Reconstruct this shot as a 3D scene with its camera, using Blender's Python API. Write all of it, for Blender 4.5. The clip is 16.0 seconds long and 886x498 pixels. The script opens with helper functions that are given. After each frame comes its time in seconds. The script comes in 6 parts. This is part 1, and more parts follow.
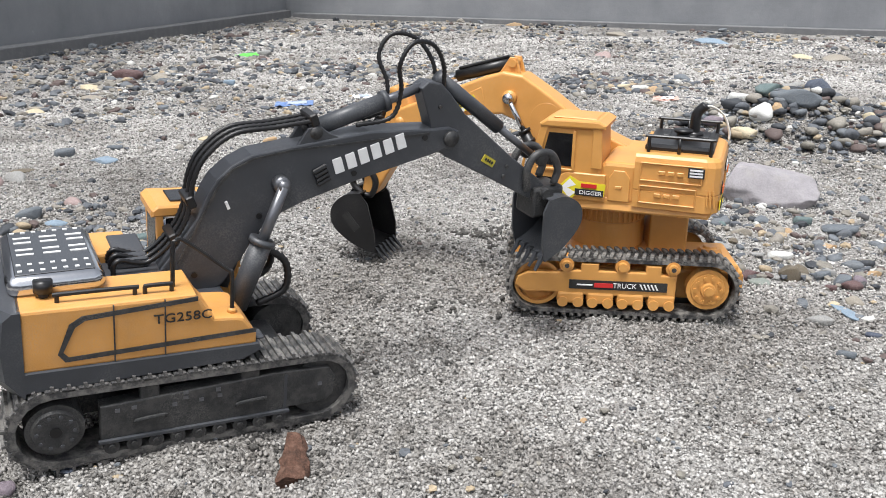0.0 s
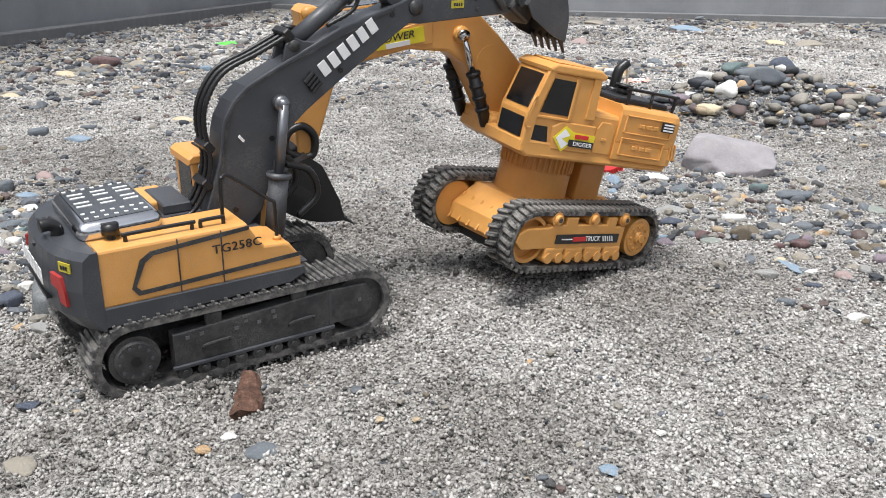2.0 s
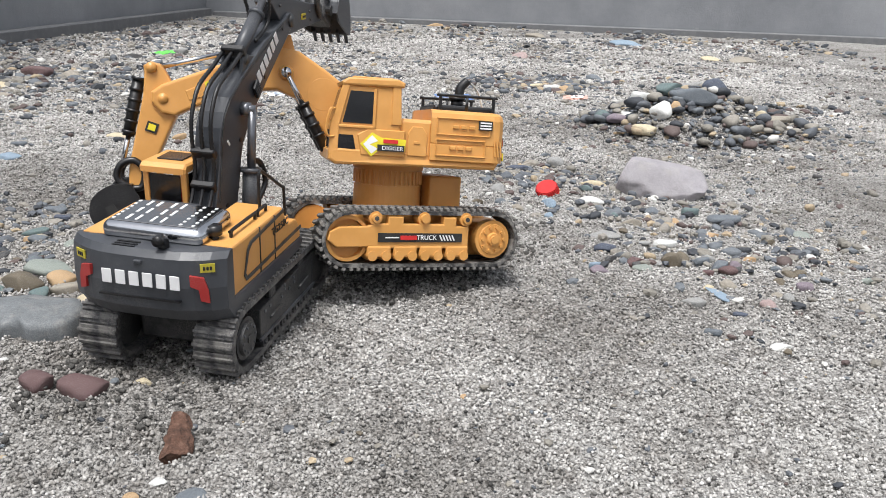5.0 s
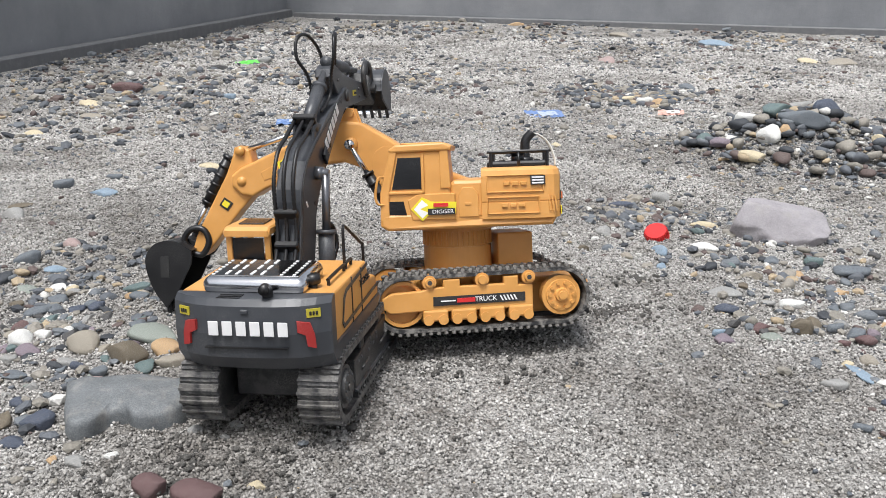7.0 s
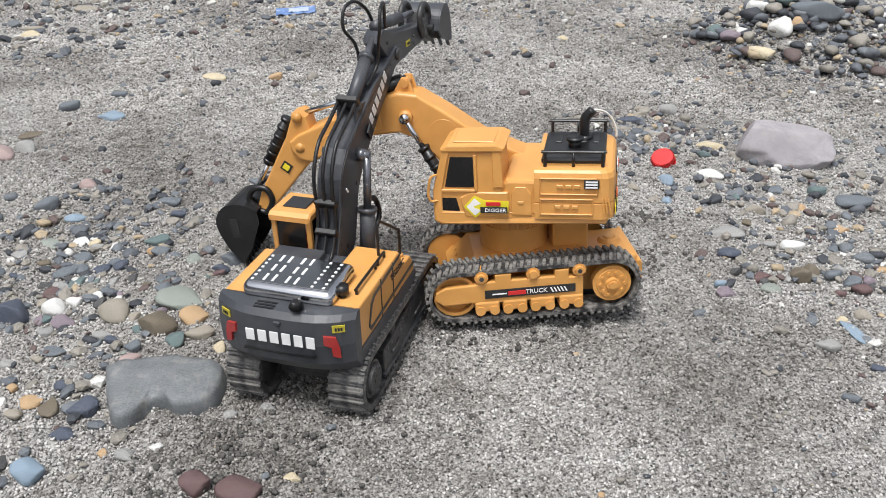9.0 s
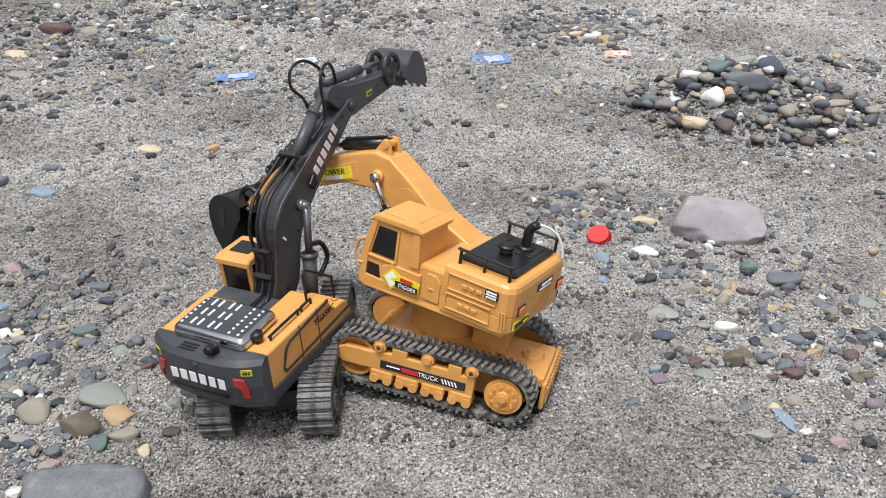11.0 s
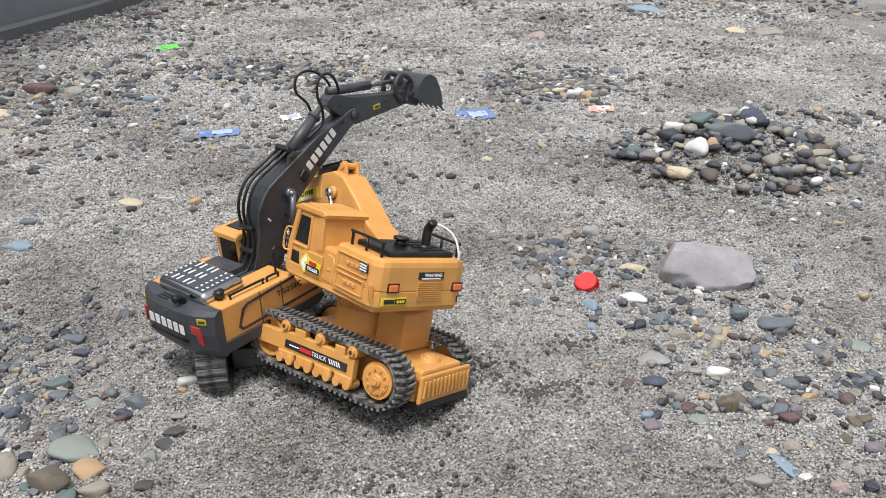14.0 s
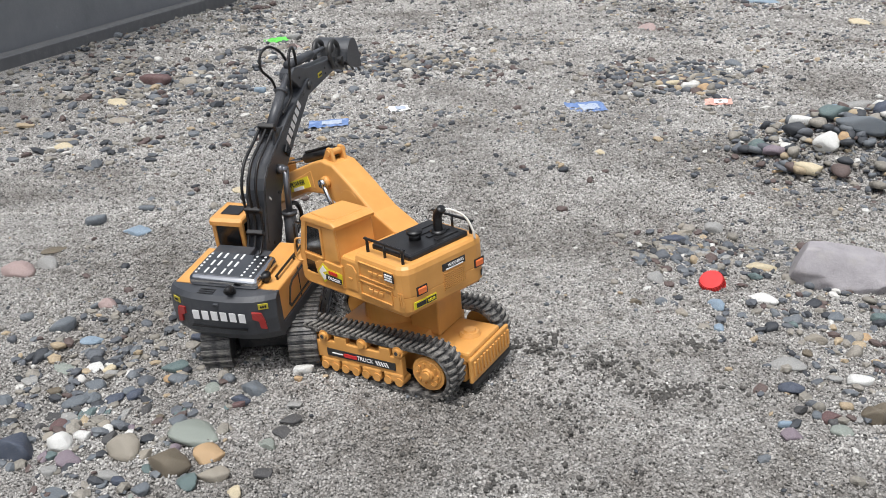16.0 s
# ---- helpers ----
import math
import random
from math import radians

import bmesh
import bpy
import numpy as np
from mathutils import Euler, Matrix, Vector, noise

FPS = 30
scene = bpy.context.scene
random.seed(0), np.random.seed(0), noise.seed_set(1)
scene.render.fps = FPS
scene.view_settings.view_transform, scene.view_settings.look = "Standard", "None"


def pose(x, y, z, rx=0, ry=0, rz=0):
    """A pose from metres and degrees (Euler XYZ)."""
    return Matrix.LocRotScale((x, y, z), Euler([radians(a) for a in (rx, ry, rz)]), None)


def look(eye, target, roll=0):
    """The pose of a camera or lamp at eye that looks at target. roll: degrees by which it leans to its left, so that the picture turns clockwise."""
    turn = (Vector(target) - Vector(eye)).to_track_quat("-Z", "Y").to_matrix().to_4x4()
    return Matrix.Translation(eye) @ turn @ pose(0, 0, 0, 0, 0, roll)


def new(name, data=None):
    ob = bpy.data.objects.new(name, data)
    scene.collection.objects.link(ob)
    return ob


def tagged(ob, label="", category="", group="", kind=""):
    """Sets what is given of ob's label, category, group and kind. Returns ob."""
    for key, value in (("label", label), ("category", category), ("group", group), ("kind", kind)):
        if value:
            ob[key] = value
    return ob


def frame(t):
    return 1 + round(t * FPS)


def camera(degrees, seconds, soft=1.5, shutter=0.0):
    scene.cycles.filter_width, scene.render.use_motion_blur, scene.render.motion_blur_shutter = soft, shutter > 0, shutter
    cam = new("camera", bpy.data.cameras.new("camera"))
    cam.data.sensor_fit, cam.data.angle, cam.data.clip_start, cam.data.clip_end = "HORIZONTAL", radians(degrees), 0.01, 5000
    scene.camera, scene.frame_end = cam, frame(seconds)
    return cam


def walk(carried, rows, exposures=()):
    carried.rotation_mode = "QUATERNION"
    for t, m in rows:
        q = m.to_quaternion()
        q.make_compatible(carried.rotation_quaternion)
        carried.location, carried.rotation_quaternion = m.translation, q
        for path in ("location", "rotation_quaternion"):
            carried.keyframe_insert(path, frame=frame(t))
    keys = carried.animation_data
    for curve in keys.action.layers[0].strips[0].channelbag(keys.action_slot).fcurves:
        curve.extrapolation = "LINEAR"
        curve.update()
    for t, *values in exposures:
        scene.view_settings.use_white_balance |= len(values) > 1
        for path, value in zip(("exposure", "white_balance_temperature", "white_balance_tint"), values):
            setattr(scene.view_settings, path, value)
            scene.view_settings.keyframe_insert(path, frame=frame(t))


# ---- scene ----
cam = camera(52.9, 16.0, soft=0.9)
PATH = [
    (0, (0.04, -1.286, 0.314), (-0.071, 0.614, -0.302), 1.0),
    (0.5, (0.036, -1.284, 0.308), (-0.153, 0.621, -0.27), 0.5),
    (1, (0.038, -1.289, 0.312), (-0.174, 0.616, -0.262), 0.4),
    (1.5, (0.057, -1.316, 0.291), (-0.095, 0.586, -0.307), 0.5),
    (2, (0.07, -1.321, 0.289), (-0.012, 0.578, -0.335), 0.7),
    (2.5, (0.072, -1.319, 0.306), (0.049, 0.578, -0.325), 1.2),
    (3, (0.077, -1.318, 0.317), (0.089, 0.584, -0.301), 1.4),
    (3.5, (0.079, -1.319, 0.319), (0.112, 0.585, -0.295), 1.6),
    (5.8, (0.072, -1.317, 0.311), (0.116, 0.588, -0.298), 1.9),
    (6, (0.066, -1.31, 0.311), (0.1, 0.593, -0.304), 1.6),
    (6.5, (0.041, -1.281, 0.324), (0.005, 0.622, -0.29), 1.4),
    (7, (0.032, -1.248, 0.374), (-0.081, 0.642, -0.268), 0.8),
    (7.5, (0.032, -1.254, 0.409), (-0.127, 0.564, -0.409), -1.2),
    (8, (0.022, -1.238, 0.459), (-0.123, 0.539, -0.448), -1.3),
    (8.2, (0.024, -1.234, 0.466), (-0.111, 0.52, -0.486), -1.3),
    (10.3, (0.013, -1.198, 0.573), (-0.05, 0.53, -0.432), 1.3),
    (10.5, (0.027, -1.199, 0.572), (-0.012, 0.554, -0.389), 1.0),
    (11, (0.038, -1.185, 0.55), (0.036, 0.596, -0.36), 0.6),
    (11.5, (0.033, -1.179, 0.54), (0.038, 0.612, -0.35), 0.4),
    (12, (0.034, -1.185, 0.541), (0.042, 0.618, -0.326), 0.4),
    (12.5, (0.039, -1.184, 0.539), (0.046, 0.631, -0.3), 0.4),
    (13, (0.04, -1.177, 0.531), (0.048, 0.652, -0.279), 0.3),
    (13.5, (0.043, -1.176, 0.527), (0.061, 0.661, -0.262), 0.4),
    (14, (0.041, -1.175, 0.521), (0.067, 0.667, -0.257), 0.4),
    (14.5, (0.039, -1.173, 0.519), (0.066, 0.67, -0.258), 0.5),
    (15, (0.036, -1.173, 0.52), (0.063, 0.67, -0.257), 0.5),
    (15.5, (0.033, -1.169, 0.516), (0.033, 0.673, -0.263), 0.2),
    (16, (0.008, -1.149, 0.504), (-0.171, 0.682, -0.281), -0.8),
]
walk(cam, [(t, look(e, g, r)) for t, e, g, r in PATH], exposures=[(0.0, 1.16), (3.7, 1.12), (7.0, 1.02), (10.3, 0.94), (16.0, 0.88)])

# ---- world and light: bright overcast sky ----
world = bpy.data.worlds.new("overcast_sky")
scene.world = world
world.use_nodes = True
wn = world.node_tree
sky = wn.nodes.new("ShaderNodeTexSky")
sky.sky_type, sky.sun_disc = "NISHITA", False
sky.sun_elevation, sky.sun_rotation = radians(62), radians(200)
sky.air_density, sky.dust_density, sky.ozone_density = 1.0, 2.0, 1.0
veil = wn.nodes.new("ShaderNodeHueSaturation")
veil.inputs["Saturation"].default_value = 0.3
wn.links.new(sky.outputs[0], veil.inputs["Color"])
wn.links.new(veil.outputs[0], wn.nodes["Background"].inputs[0])
wn.nodes["Background"].inputs[1].default_value = 0.092
sun = new("sun", bpy.data.lights.new("sun", "SUN"))
sun.data.energy, sun.data.angle, sun.data.color = 1.9, radians(22), (1.0, 0.99, 0.98)
sun.matrix_basis = look((-0.30, -0.62, 2.4), (0, 0, 0))


# ---- materials ----
def nodes_of(name):
    m = bpy.data.materials.new(name)
    m.use_nodes = True
    nt = m.node_tree
    return m, nt, nt.nodes["Principled BSDF"]


def coords(nt, kind="Object"):
    return nt.nodes.new("ShaderNodeTexCoord").outputs[kind]


def noise_tex(nt, vec, scale, detail=4.0, rough=0.55):
    n = nt.nodes.new("ShaderNodeTexNoise")
    n.inputs["Scale"].default_value, n.inputs["Detail"].default_value, n.inputs["Roughness"].default_value = scale, detail, rough
    nt.links.new(vec, n.inputs["Vector"])
    return n.outputs["Fac"]


def ramp(nt, fac, stops):
    r = nt.nodes.new("ShaderNodeValToRGB")
    e = r.color_ramp.elements
    while len(e) < len(stops):
        e.new(0.5)
    for el, (p, c) in zip(e, stops):
        el.position, el.color = p, (*c, 1) if len(c) == 3 else c
    nt.links.new(fac, r.inputs[0])
    return r.outputs[0]


def mix(nt, fac, a, b, mode="MIX"):
    m = nt.nodes.new("ShaderNodeMix")
    m.data_type, m.blend_type = "RGBA", mode
    for sock, v in ((m.inputs[0], fac), (m.inputs[6], a), (m.inputs[7], b)):
        if isinstance(v, (int, float)):
            sock.default_value = v
        elif isinstance(v, tuple):
            sock.default_value = (*v, 1)
        else:
            nt.links.new(v, sock)
    return m.outputs[2]


def bump(nt, bsdf, height, strength, dist):
    b = nt.nodes.new("ShaderNodeBump")
    b.inputs["Strength"].default_value, b.inputs["Distance"].default_value = strength, dist
    nt.links.new(height, b.inputs["Height"])
    nt.links.new(b.outputs[0], bsdf.inputs["Normal"])


SAND = (0.36, 0.342, 0.313)


def plastic(name, colour, rough=0.42, dust=0.25, metal=0.0, grain=900.0, caked=0.0):
    """Moulded toy plastic with scuffs and a thin, patchy film of sand dust."""
    m, nt, b = nodes_of(name)
    v = coords(nt)
    broad, fine = noise_tex(nt, v, 35.0), noise_tex(nt, v, grain, 2.0)
    shade = mix(nt, ramp(nt, broad, [(0.3, (0, 0, 0)), (0.75, (1, 1, 1))]), tuple(c * 0.9 for c in colour), tuple(min(1, c * 1.1) for c in colour))
    patch = mix(nt, 1.0, ramp(nt, broad, [(0.45, (0, 0, 0)), (0.75, (1, 1, 1))]), ramp(nt, fine, [(0.42, (0, 0, 0)), (0.62, (1, 1, 1))]), "MULTIPLY")
    if caked:
        patch = mix(nt, 1.0, patch, ramp(nt, noise_tex(nt, v, 90.0, 5.0, 0.7), [(0.44, (0, 0, 0)), (0.60, (caked, caked, caked))]), "LIGHTEN")
    film = mix(nt, dust, (0.0, 0.0, 0.0), patch)
    nt.links.new(mix(nt, film, shade, SAND), b.inputs["Base Color"])
    nt.links.new(ramp(nt, broad, [(0.2, (rough - 0.08,) * 3), (0.8, (min(1, rough + 0.15),) * 3)]), b.inputs["Roughness"])
    b.inputs["Metallic"].default_value = metal
    bump(nt, b, mix(nt, 0.35, fine, noise_tex(nt, v, 130.0, 3.0)), 0.16 if not caked else 0.6, 0.0005)
    return m


YELLOW = plastic("yellow_plastic", (0.66, 0.322, 0.085), 0.36, 0.22, caked=0.35)
AMBER = plastic("amber_plastic", (0.66, 0.322, 0.085), 0.36, 0.14)
GREY = plastic("dark_grey_plastic", (0.050, 0.054, 0.062), 0.36, 0.16)
DARK = plastic("charcoal_plastic", (0.026, 0.027, 0.029), 0.42, 0.35, caked=0.3)
BLACK = plastic("black_plastic", (0.009, 0.009, 0.010), 0.34, 0.06)
RUBBER = plastic("dusty_black_rubber", (0.022, 0.022, 0.023), 0.65, 0.8, grain=500.0, caked=0.75)
LINK = plastic("dusty_dark_link", (0.045, 0.045, 0.047), 0.45, 0.7, grain=500.0, caked=0.6)
STEEL = plastic("grey_metal", (0.17, 0.175, 0.19), 0.30, 0.1, 0.7)
CHROME = plastic("chrome", (0.60, 0.61, 0.63), 0.11, 0.04, 1.0)
WHITE = plastic("white_print", (0.82, 0.82, 0.82), 0.5, 0.1)
RED = plastic("red_plastic", (0.62, 0.03, 0.03), 0.3, 0.08)
TAIL = plastic("dull_red_lens", (0.36, 0.028, 0.026), 0.3, 0.15)
OLIVE = plastic("faded_yellow_print", (0.52, 0.44, 0.04), 0.5, 0.2)
LAMP = plastic("amber_lens", (0.85, 0.20, 0.06), 0.2, 0.05)
LEMON = plastic("yellow_print", (0.78, 0.66, 0.03), 0.45, 0.08)
INK = plastic("black_print", (0.02, 0.02, 0.02), 0.5, 0.08)
GLASS = plastic("smoked_window", (0.008, 0.008, 0.009), 0.16, 0.04)
CREAM = plastic("white_wire", (0.8, 0.78, 0.72), 0.5, 0.05)


def sand_material():
    m, nt, b = nodes_of("coarse_grey_sand")
    v = coords(nt)
    cell = nt.nodes.new("ShaderNodeTexVoronoi")
    cell.inputs["Scale"].default_value = 520.0
    warp = nt.nodes.new("ShaderNodeMix")
    warp.data_type, warp.blend_type = "RGBA", "LINEAR_LIGHT"
    warp.inputs[0].default_value = 0.002
    big = nt.nodes.new("ShaderNodeTexNoise")
    big.inputs["Scale"].default_value = 180.0
    nt.links.new(v, big.inputs["Vector"])
    nt.links.new(v, warp.inputs[6])
    nt.links.new(big.outputs["Color"], warp.inputs[7])
    nt.links.new(warp.outputs[2], cell.inputs["Vector"])
    split = nt.nodes.new("ShaderNodeSeparateColor")
    nt.links.new(cell.outputs["Color"], split.inputs[0])
    # toned a little below the loose grains, which paints shade into their gaps
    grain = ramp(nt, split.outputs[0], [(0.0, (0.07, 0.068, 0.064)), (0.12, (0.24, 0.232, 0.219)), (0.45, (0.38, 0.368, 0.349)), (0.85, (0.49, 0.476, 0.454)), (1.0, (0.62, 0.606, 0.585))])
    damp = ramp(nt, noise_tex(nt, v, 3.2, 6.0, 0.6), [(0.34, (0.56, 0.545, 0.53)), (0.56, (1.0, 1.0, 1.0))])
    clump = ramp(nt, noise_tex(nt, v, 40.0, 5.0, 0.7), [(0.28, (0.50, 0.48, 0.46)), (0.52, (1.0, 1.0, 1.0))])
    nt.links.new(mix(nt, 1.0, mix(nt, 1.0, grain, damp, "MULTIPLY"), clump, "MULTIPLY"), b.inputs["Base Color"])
    b.inputs["Roughness"].default_value = 0.9
    b.inputs["Specular IOR Level"].default_value = 0.25
    dome = ramp(nt, cell.outputs["Distance"], [(0.0, (1, 1, 1)), (0.55, (0, 0, 0))])
    lumps = mix(nt, 0.6, dome, noise_tex(nt, v, 130.0, 5.0, 0.75))
    bump(nt, b, lumps, 1.0, 0.0062)
    return m


def stone_material(name, colour, vein=0.0):
    m, nt, b = nodes_of(name)
    v = coords(nt)
    info = nt.nodes.new("ShaderNodeObjectInfo")
    shift = nt.nodes.new("ShaderNodeVectorMath")
    nt.links.new(v, shift.inputs[0])
    nt.links.new(info.outputs["Random"], shift.inputs[1])
    p = shift.outputs[0]
    c = colour
    body = ramp(nt, noise_tex(nt, p, 60.0, 6.0, 0.65), [(0.25, tuple(x * 0.62 for x in c)), (0.5, c), (0.8, tuple(min(0.85, x * 1.35) for x in c))])
    speck = ramp(nt, noise_tex(nt, p, 900.0, 2.0), [(0.38, tuple(x * 0.55 for x in c)), (0.5, tuple(x for x in c)), (0.68, tuple(min(0.9, x * 1.5 + 0.03) for x in c))])
    both = mix(nt, 0.45, body, speck)
    dust = ramp(nt, noise_tex(nt, p, 45.0, 5.0, 0.7), [(0.52, (0, 0, 0)), (0.72, (0.55, 0.55, 0.55))])
    nt.links.new(mix(nt, dust, both, SAND), b.inputs["Base Color"])
    b.inputs["Roughness"].default_value = 0.62
    bump(nt, b, noise_tex(nt, p, 260.0, 5.0, 0.7), 0.5, 0.0012)
    return m


TONES = {
    "slate": (0.13, 0.15, 0.17), "navy": (0.06, 0.075, 0.11), "charcoal": (0.06, 0.06, 0.062), "grey": (0.30, 0.30, 0.29),
    "white": (0.68, 0.68, 0.65), "sand": (0.56, 0.48, 0.33), "tan": (0.31, 0.28, 0.23), "ochre": (0.46, 0.31, 0.17),
    "maroon": (0.125, 0.070, 0.070), "pink": (0.36, 0.27, 0.255), "purple": (0.21, 0.17, 0.20), "green": (0.25, 0.28, 0.25),
    "teal": (0.11, 0.16, 0.16), "blue": (0.23, 0.31, 0.39), "brown": (0.14, 0.115, 0.08), "lilac": (0.315, 0.298, 0.312), "ash": (0.145, 0.156, 0.163),
}
STONE = {k: stone_material(k + "_stone", c) for k, c in TONES.items()}


def gravel_material():
    m, nt, b = nodes_of("mixed_gravel")
    geo = nt.nodes.new("ShaderNodeNewGeometry")
    base = ramp(nt, geo.outputs["Random Per Island"], [(0.0, (0.045, 0.05, 0.058)), (0.16, (0.11, 0.12, 0.135)), (0.38, (0.23, 0.215, 0.185)), (0.52, (0.115, 0.085, 0.078)), (0.62, (0.28, 0.26, 0.225)), (0.76, (0.15, 0.165, 0.18)), (0.90, (0.40, 0.32, 0.215)), (0.96, (0.60, 0.59, 0.56))])
    r = nt.nodes["Color Ramp"] if "Color Ramp" in nt.nodes else nt.nodes["ColorRamp"]
    r.color_ramp.interpolation = "CONSTANT"
    v = coords(nt)
    tint = ramp(nt, noise_tex(nt, v, 500.0, 4.0), [(0.3, (0.7, 0.7, 0.7)), (0.7, (1.15, 1.15, 1.15))])
    nt.links.new(mix(nt, 1.0, base, tint, "MULTIPLY"), b.inputs["Base Color"])
    b.inputs["Roughness"].default_value = 0.7
    bump(nt, b, noise_tex(nt, v, 700.0, 3.0), 0.4, 0.0006)
    return m


def wall_material():
    m, nt, b = nodes_of("grey_rendered_wall")
    v = coords(nt)
    base = ramp(nt, noise_tex(nt, v, 2.5, 6.0, 0.65), [(0.3, (0.18, 0.187, 0.20)), (0.7, (0.29, 0.297, 0.31))])
    marks = ramp(nt, noise_tex(nt, v, 9.0, 5.0, 0.7), [(0.66, (0, 0, 0)), (0.74, (0.5, 0.5, 0.5))])
    nt.links.new(mix(nt, marks, base, (0.42, 0.42, 0.41)), b.inputs["Base Color"])
    b.inputs["Roughness"].default_value = 0.75
    bump(nt, b, noise_tex(nt, v, 60.0, 6.0, 0.7), 0.35, 0.004)
    return m


# ---- mesh helpers ----
def part(name, bm, material, parent, label="", m=None):
    me = bpy.data.meshes.new(name)
    bmesh.ops.recalc_face_normals(bm, faces=bm.faces)
    bm.to_mesh(me)
    bm.free()
    me.materials.append(material)
    ob = new(name, me)
    if parent is not None:
        ob.parent = parent
    if m is not None:
        ob.matrix_basis = m
    return tagged(ob, label)


def smooth(ob):
    for p in ob.data.polygons:
        p.use_smooth = True
    return ob


def box(bm, lo, hi, bev=0.0, seg=2):
    vs = bmesh.ops.create_cube(bm, size=1.0)["verts"]
    for v in vs:
        v.co = Vector([lo[i] + (hi[i] - lo[i]) * (v.co[i] + 0.5) for i in range(3)])
    if bev:
        es = list({e for v in vs for e in v.link_edges})
        bmesh.ops.bevel(bm, geom=es, offset=bev, segments=seg, affect="EDGES", profile=0.5)
    return bm


def prism(bm, pts, y0, y1, bev=0.0, seg=2):
    """A side profile of (x, z) points, drawn out from y0 to y1."""
    a = [bm.verts.new((x, y0, z)) for x, z in pts]
    b = [bm.verts.new((x, y1, z)) for x, z in pts]
    n = len(pts)
    fs = [bm.faces.new(a), bm.faces.new(b[::-1])] + [bm.faces.new((a[i], b[i], b[(i + 1) % n], a[(i + 1) % n])) for i in range(n)]
    bmesh.ops.recalc_face_normals(bm, faces=fs)
    if bev:
        es = [e for f in fs[:2] for e in f.edges]
        bmesh.ops.bevel(bm, geom=es, offset=bev, segments=seg, affect="EDGES", profile=0.5)
    return bm


def cyl(bm, p, q, r0, r1=None, seg=16):
    p, q = Vector(p), Vector(q)
    d = q - p
    mat = Matrix.Translation((p + q) / 2) @ d.to_track_quat("Z", "Y").to_matrix().to_4x4()
    bmesh.ops.create_cone(bm, cap_ends=True, segments=seg, radius1=r0, radius2=r0 if r1 is None else r1, depth=d.length, matrix=mat)
    return bm


def curve_points(pts, n):
    """Catmull-Rom points through pts."""
    P = [Vector(p) for p in pts]
    P = [2 * P[0] - P[1]] + P + [2 * P[-1] - P[-2]]
    out = []
    for i in range(1, len(P) - 2):
        for k in range(n):
            t = k / n
            a, b, c, d = P[i - 1:i + 3]
            out.append(0.5 * ((2 * b) + (c - a) * t + (2 * a - 5 * b + 4 * c - d) * t * t + (3 * b - a - 3 * c + d) * t ** 3))
    return out + [P[-2]]


def tube(bm, pts, r, seg=8, n=6, ribs=0.0):
    """A bent tube; ribs: how much every second ring is thicker."""
    path = curve_points(pts, n)
    rings, up = [], Vector((0.13, 0.97, 0.2))
    for i, p in enumerate(path):
        d = (path[min(i + 1, len(path) - 1)] - path[max(i - 1, 0)]).normalized()
        u = (up - d * up.dot(d)).normalized()
        w = d.cross(u)
        rr = r * (1 + ribs * (i % 2))
        rings.append([bm.verts.new(p + rr * (math.cos(a) * u + math.sin(a) * w)) for a in [2 * math.pi * k / seg for k in range(seg)]])
    for a, b in zip(rings, rings[1:]):
        for k in range(seg):
            bm.faces.new((a[k], a[(k + 1) % seg], b[(k + 1) % seg], b[k]))
    bm.faces.new(rings[0][::-1])
    bm.faces.new(rings[-1])
    return bm


def lettering(text, size, material, parent, m, name="lettering", depth=0.0003, shear=0.0, wide=1.0):
    cu = bpy.data.curves.new(name, "FONT")
    cu.body, cu.size, cu.extrude, cu.align_x, cu.align_y, cu.shear = text, size, depth, "CENTER", "CENTER", shear
    cu.resolution_u = 3
    tmp = new(name, cu)
    bpy.context.view_layer.update()
    me = bpy.data.meshes.new_from_object(tmp.evaluated_get(bpy.context.evaluated_depsgraph_get()))
    bpy.data.objects.remove(tmp)
    for v in me.vertices:
        v.co.x *= wide
    me.materials.clear()
    me.materials.append(material)
    ob = new(name, me)
    ob.parent, ob.matrix_basis = parent, m
    return ob


def frame_of(origin, right, up):
    """A pose whose x runs along right and whose y runs along up."""
    x = Vector(right).normalized()
    z = x.cross(Vector(up)).normalized()
    y = z.cross(x)
    return Matrix.Translation(origin) @ Matrix((x, y, z)).transposed().to_4x4()


def plate(name, w, h, material, parent, m, label="", thick=0.0006, bev=0.0):
    """A thin sticker or panel, centred on m, facing its z."""
    bm = box(bmesh.new(), (-w / 2, -h / 2, -thick / 2), (w / 2, h / 2, thick), 0)
    return part(name, bm, material, parent, label, m)


def bars(cells, w, h, material, parent, m, name="marking"):
    """Plain upright blocks in a row, for a mark that is not lettered."""
    bm = bmesh.new()
    step = w / cells
    for i in range(cells):
        x = -w / 2 + step * (i + 0.5)
        box(bm, (x - step * 0.36, -h / 2, 0), (x + step * 0.36, h / 2, 0.0006), 0.0004, 1)
    return part(name, bm, material, parent, "", m)


def share(name, me, parent, m, label=""):
    ob = new(name, me)
    ob.parent, ob.matrix_basis = parent, m
    return tagged(ob, label)


def mesh_of(name, bm, material):
    me = bpy.data.meshes.new(name)
    bmesh.ops.recalc_face_normals(bm, faces=bm.faces)
    bm.to_mesh(me)
    bm.free()
    me.materials.append(material)
    return me


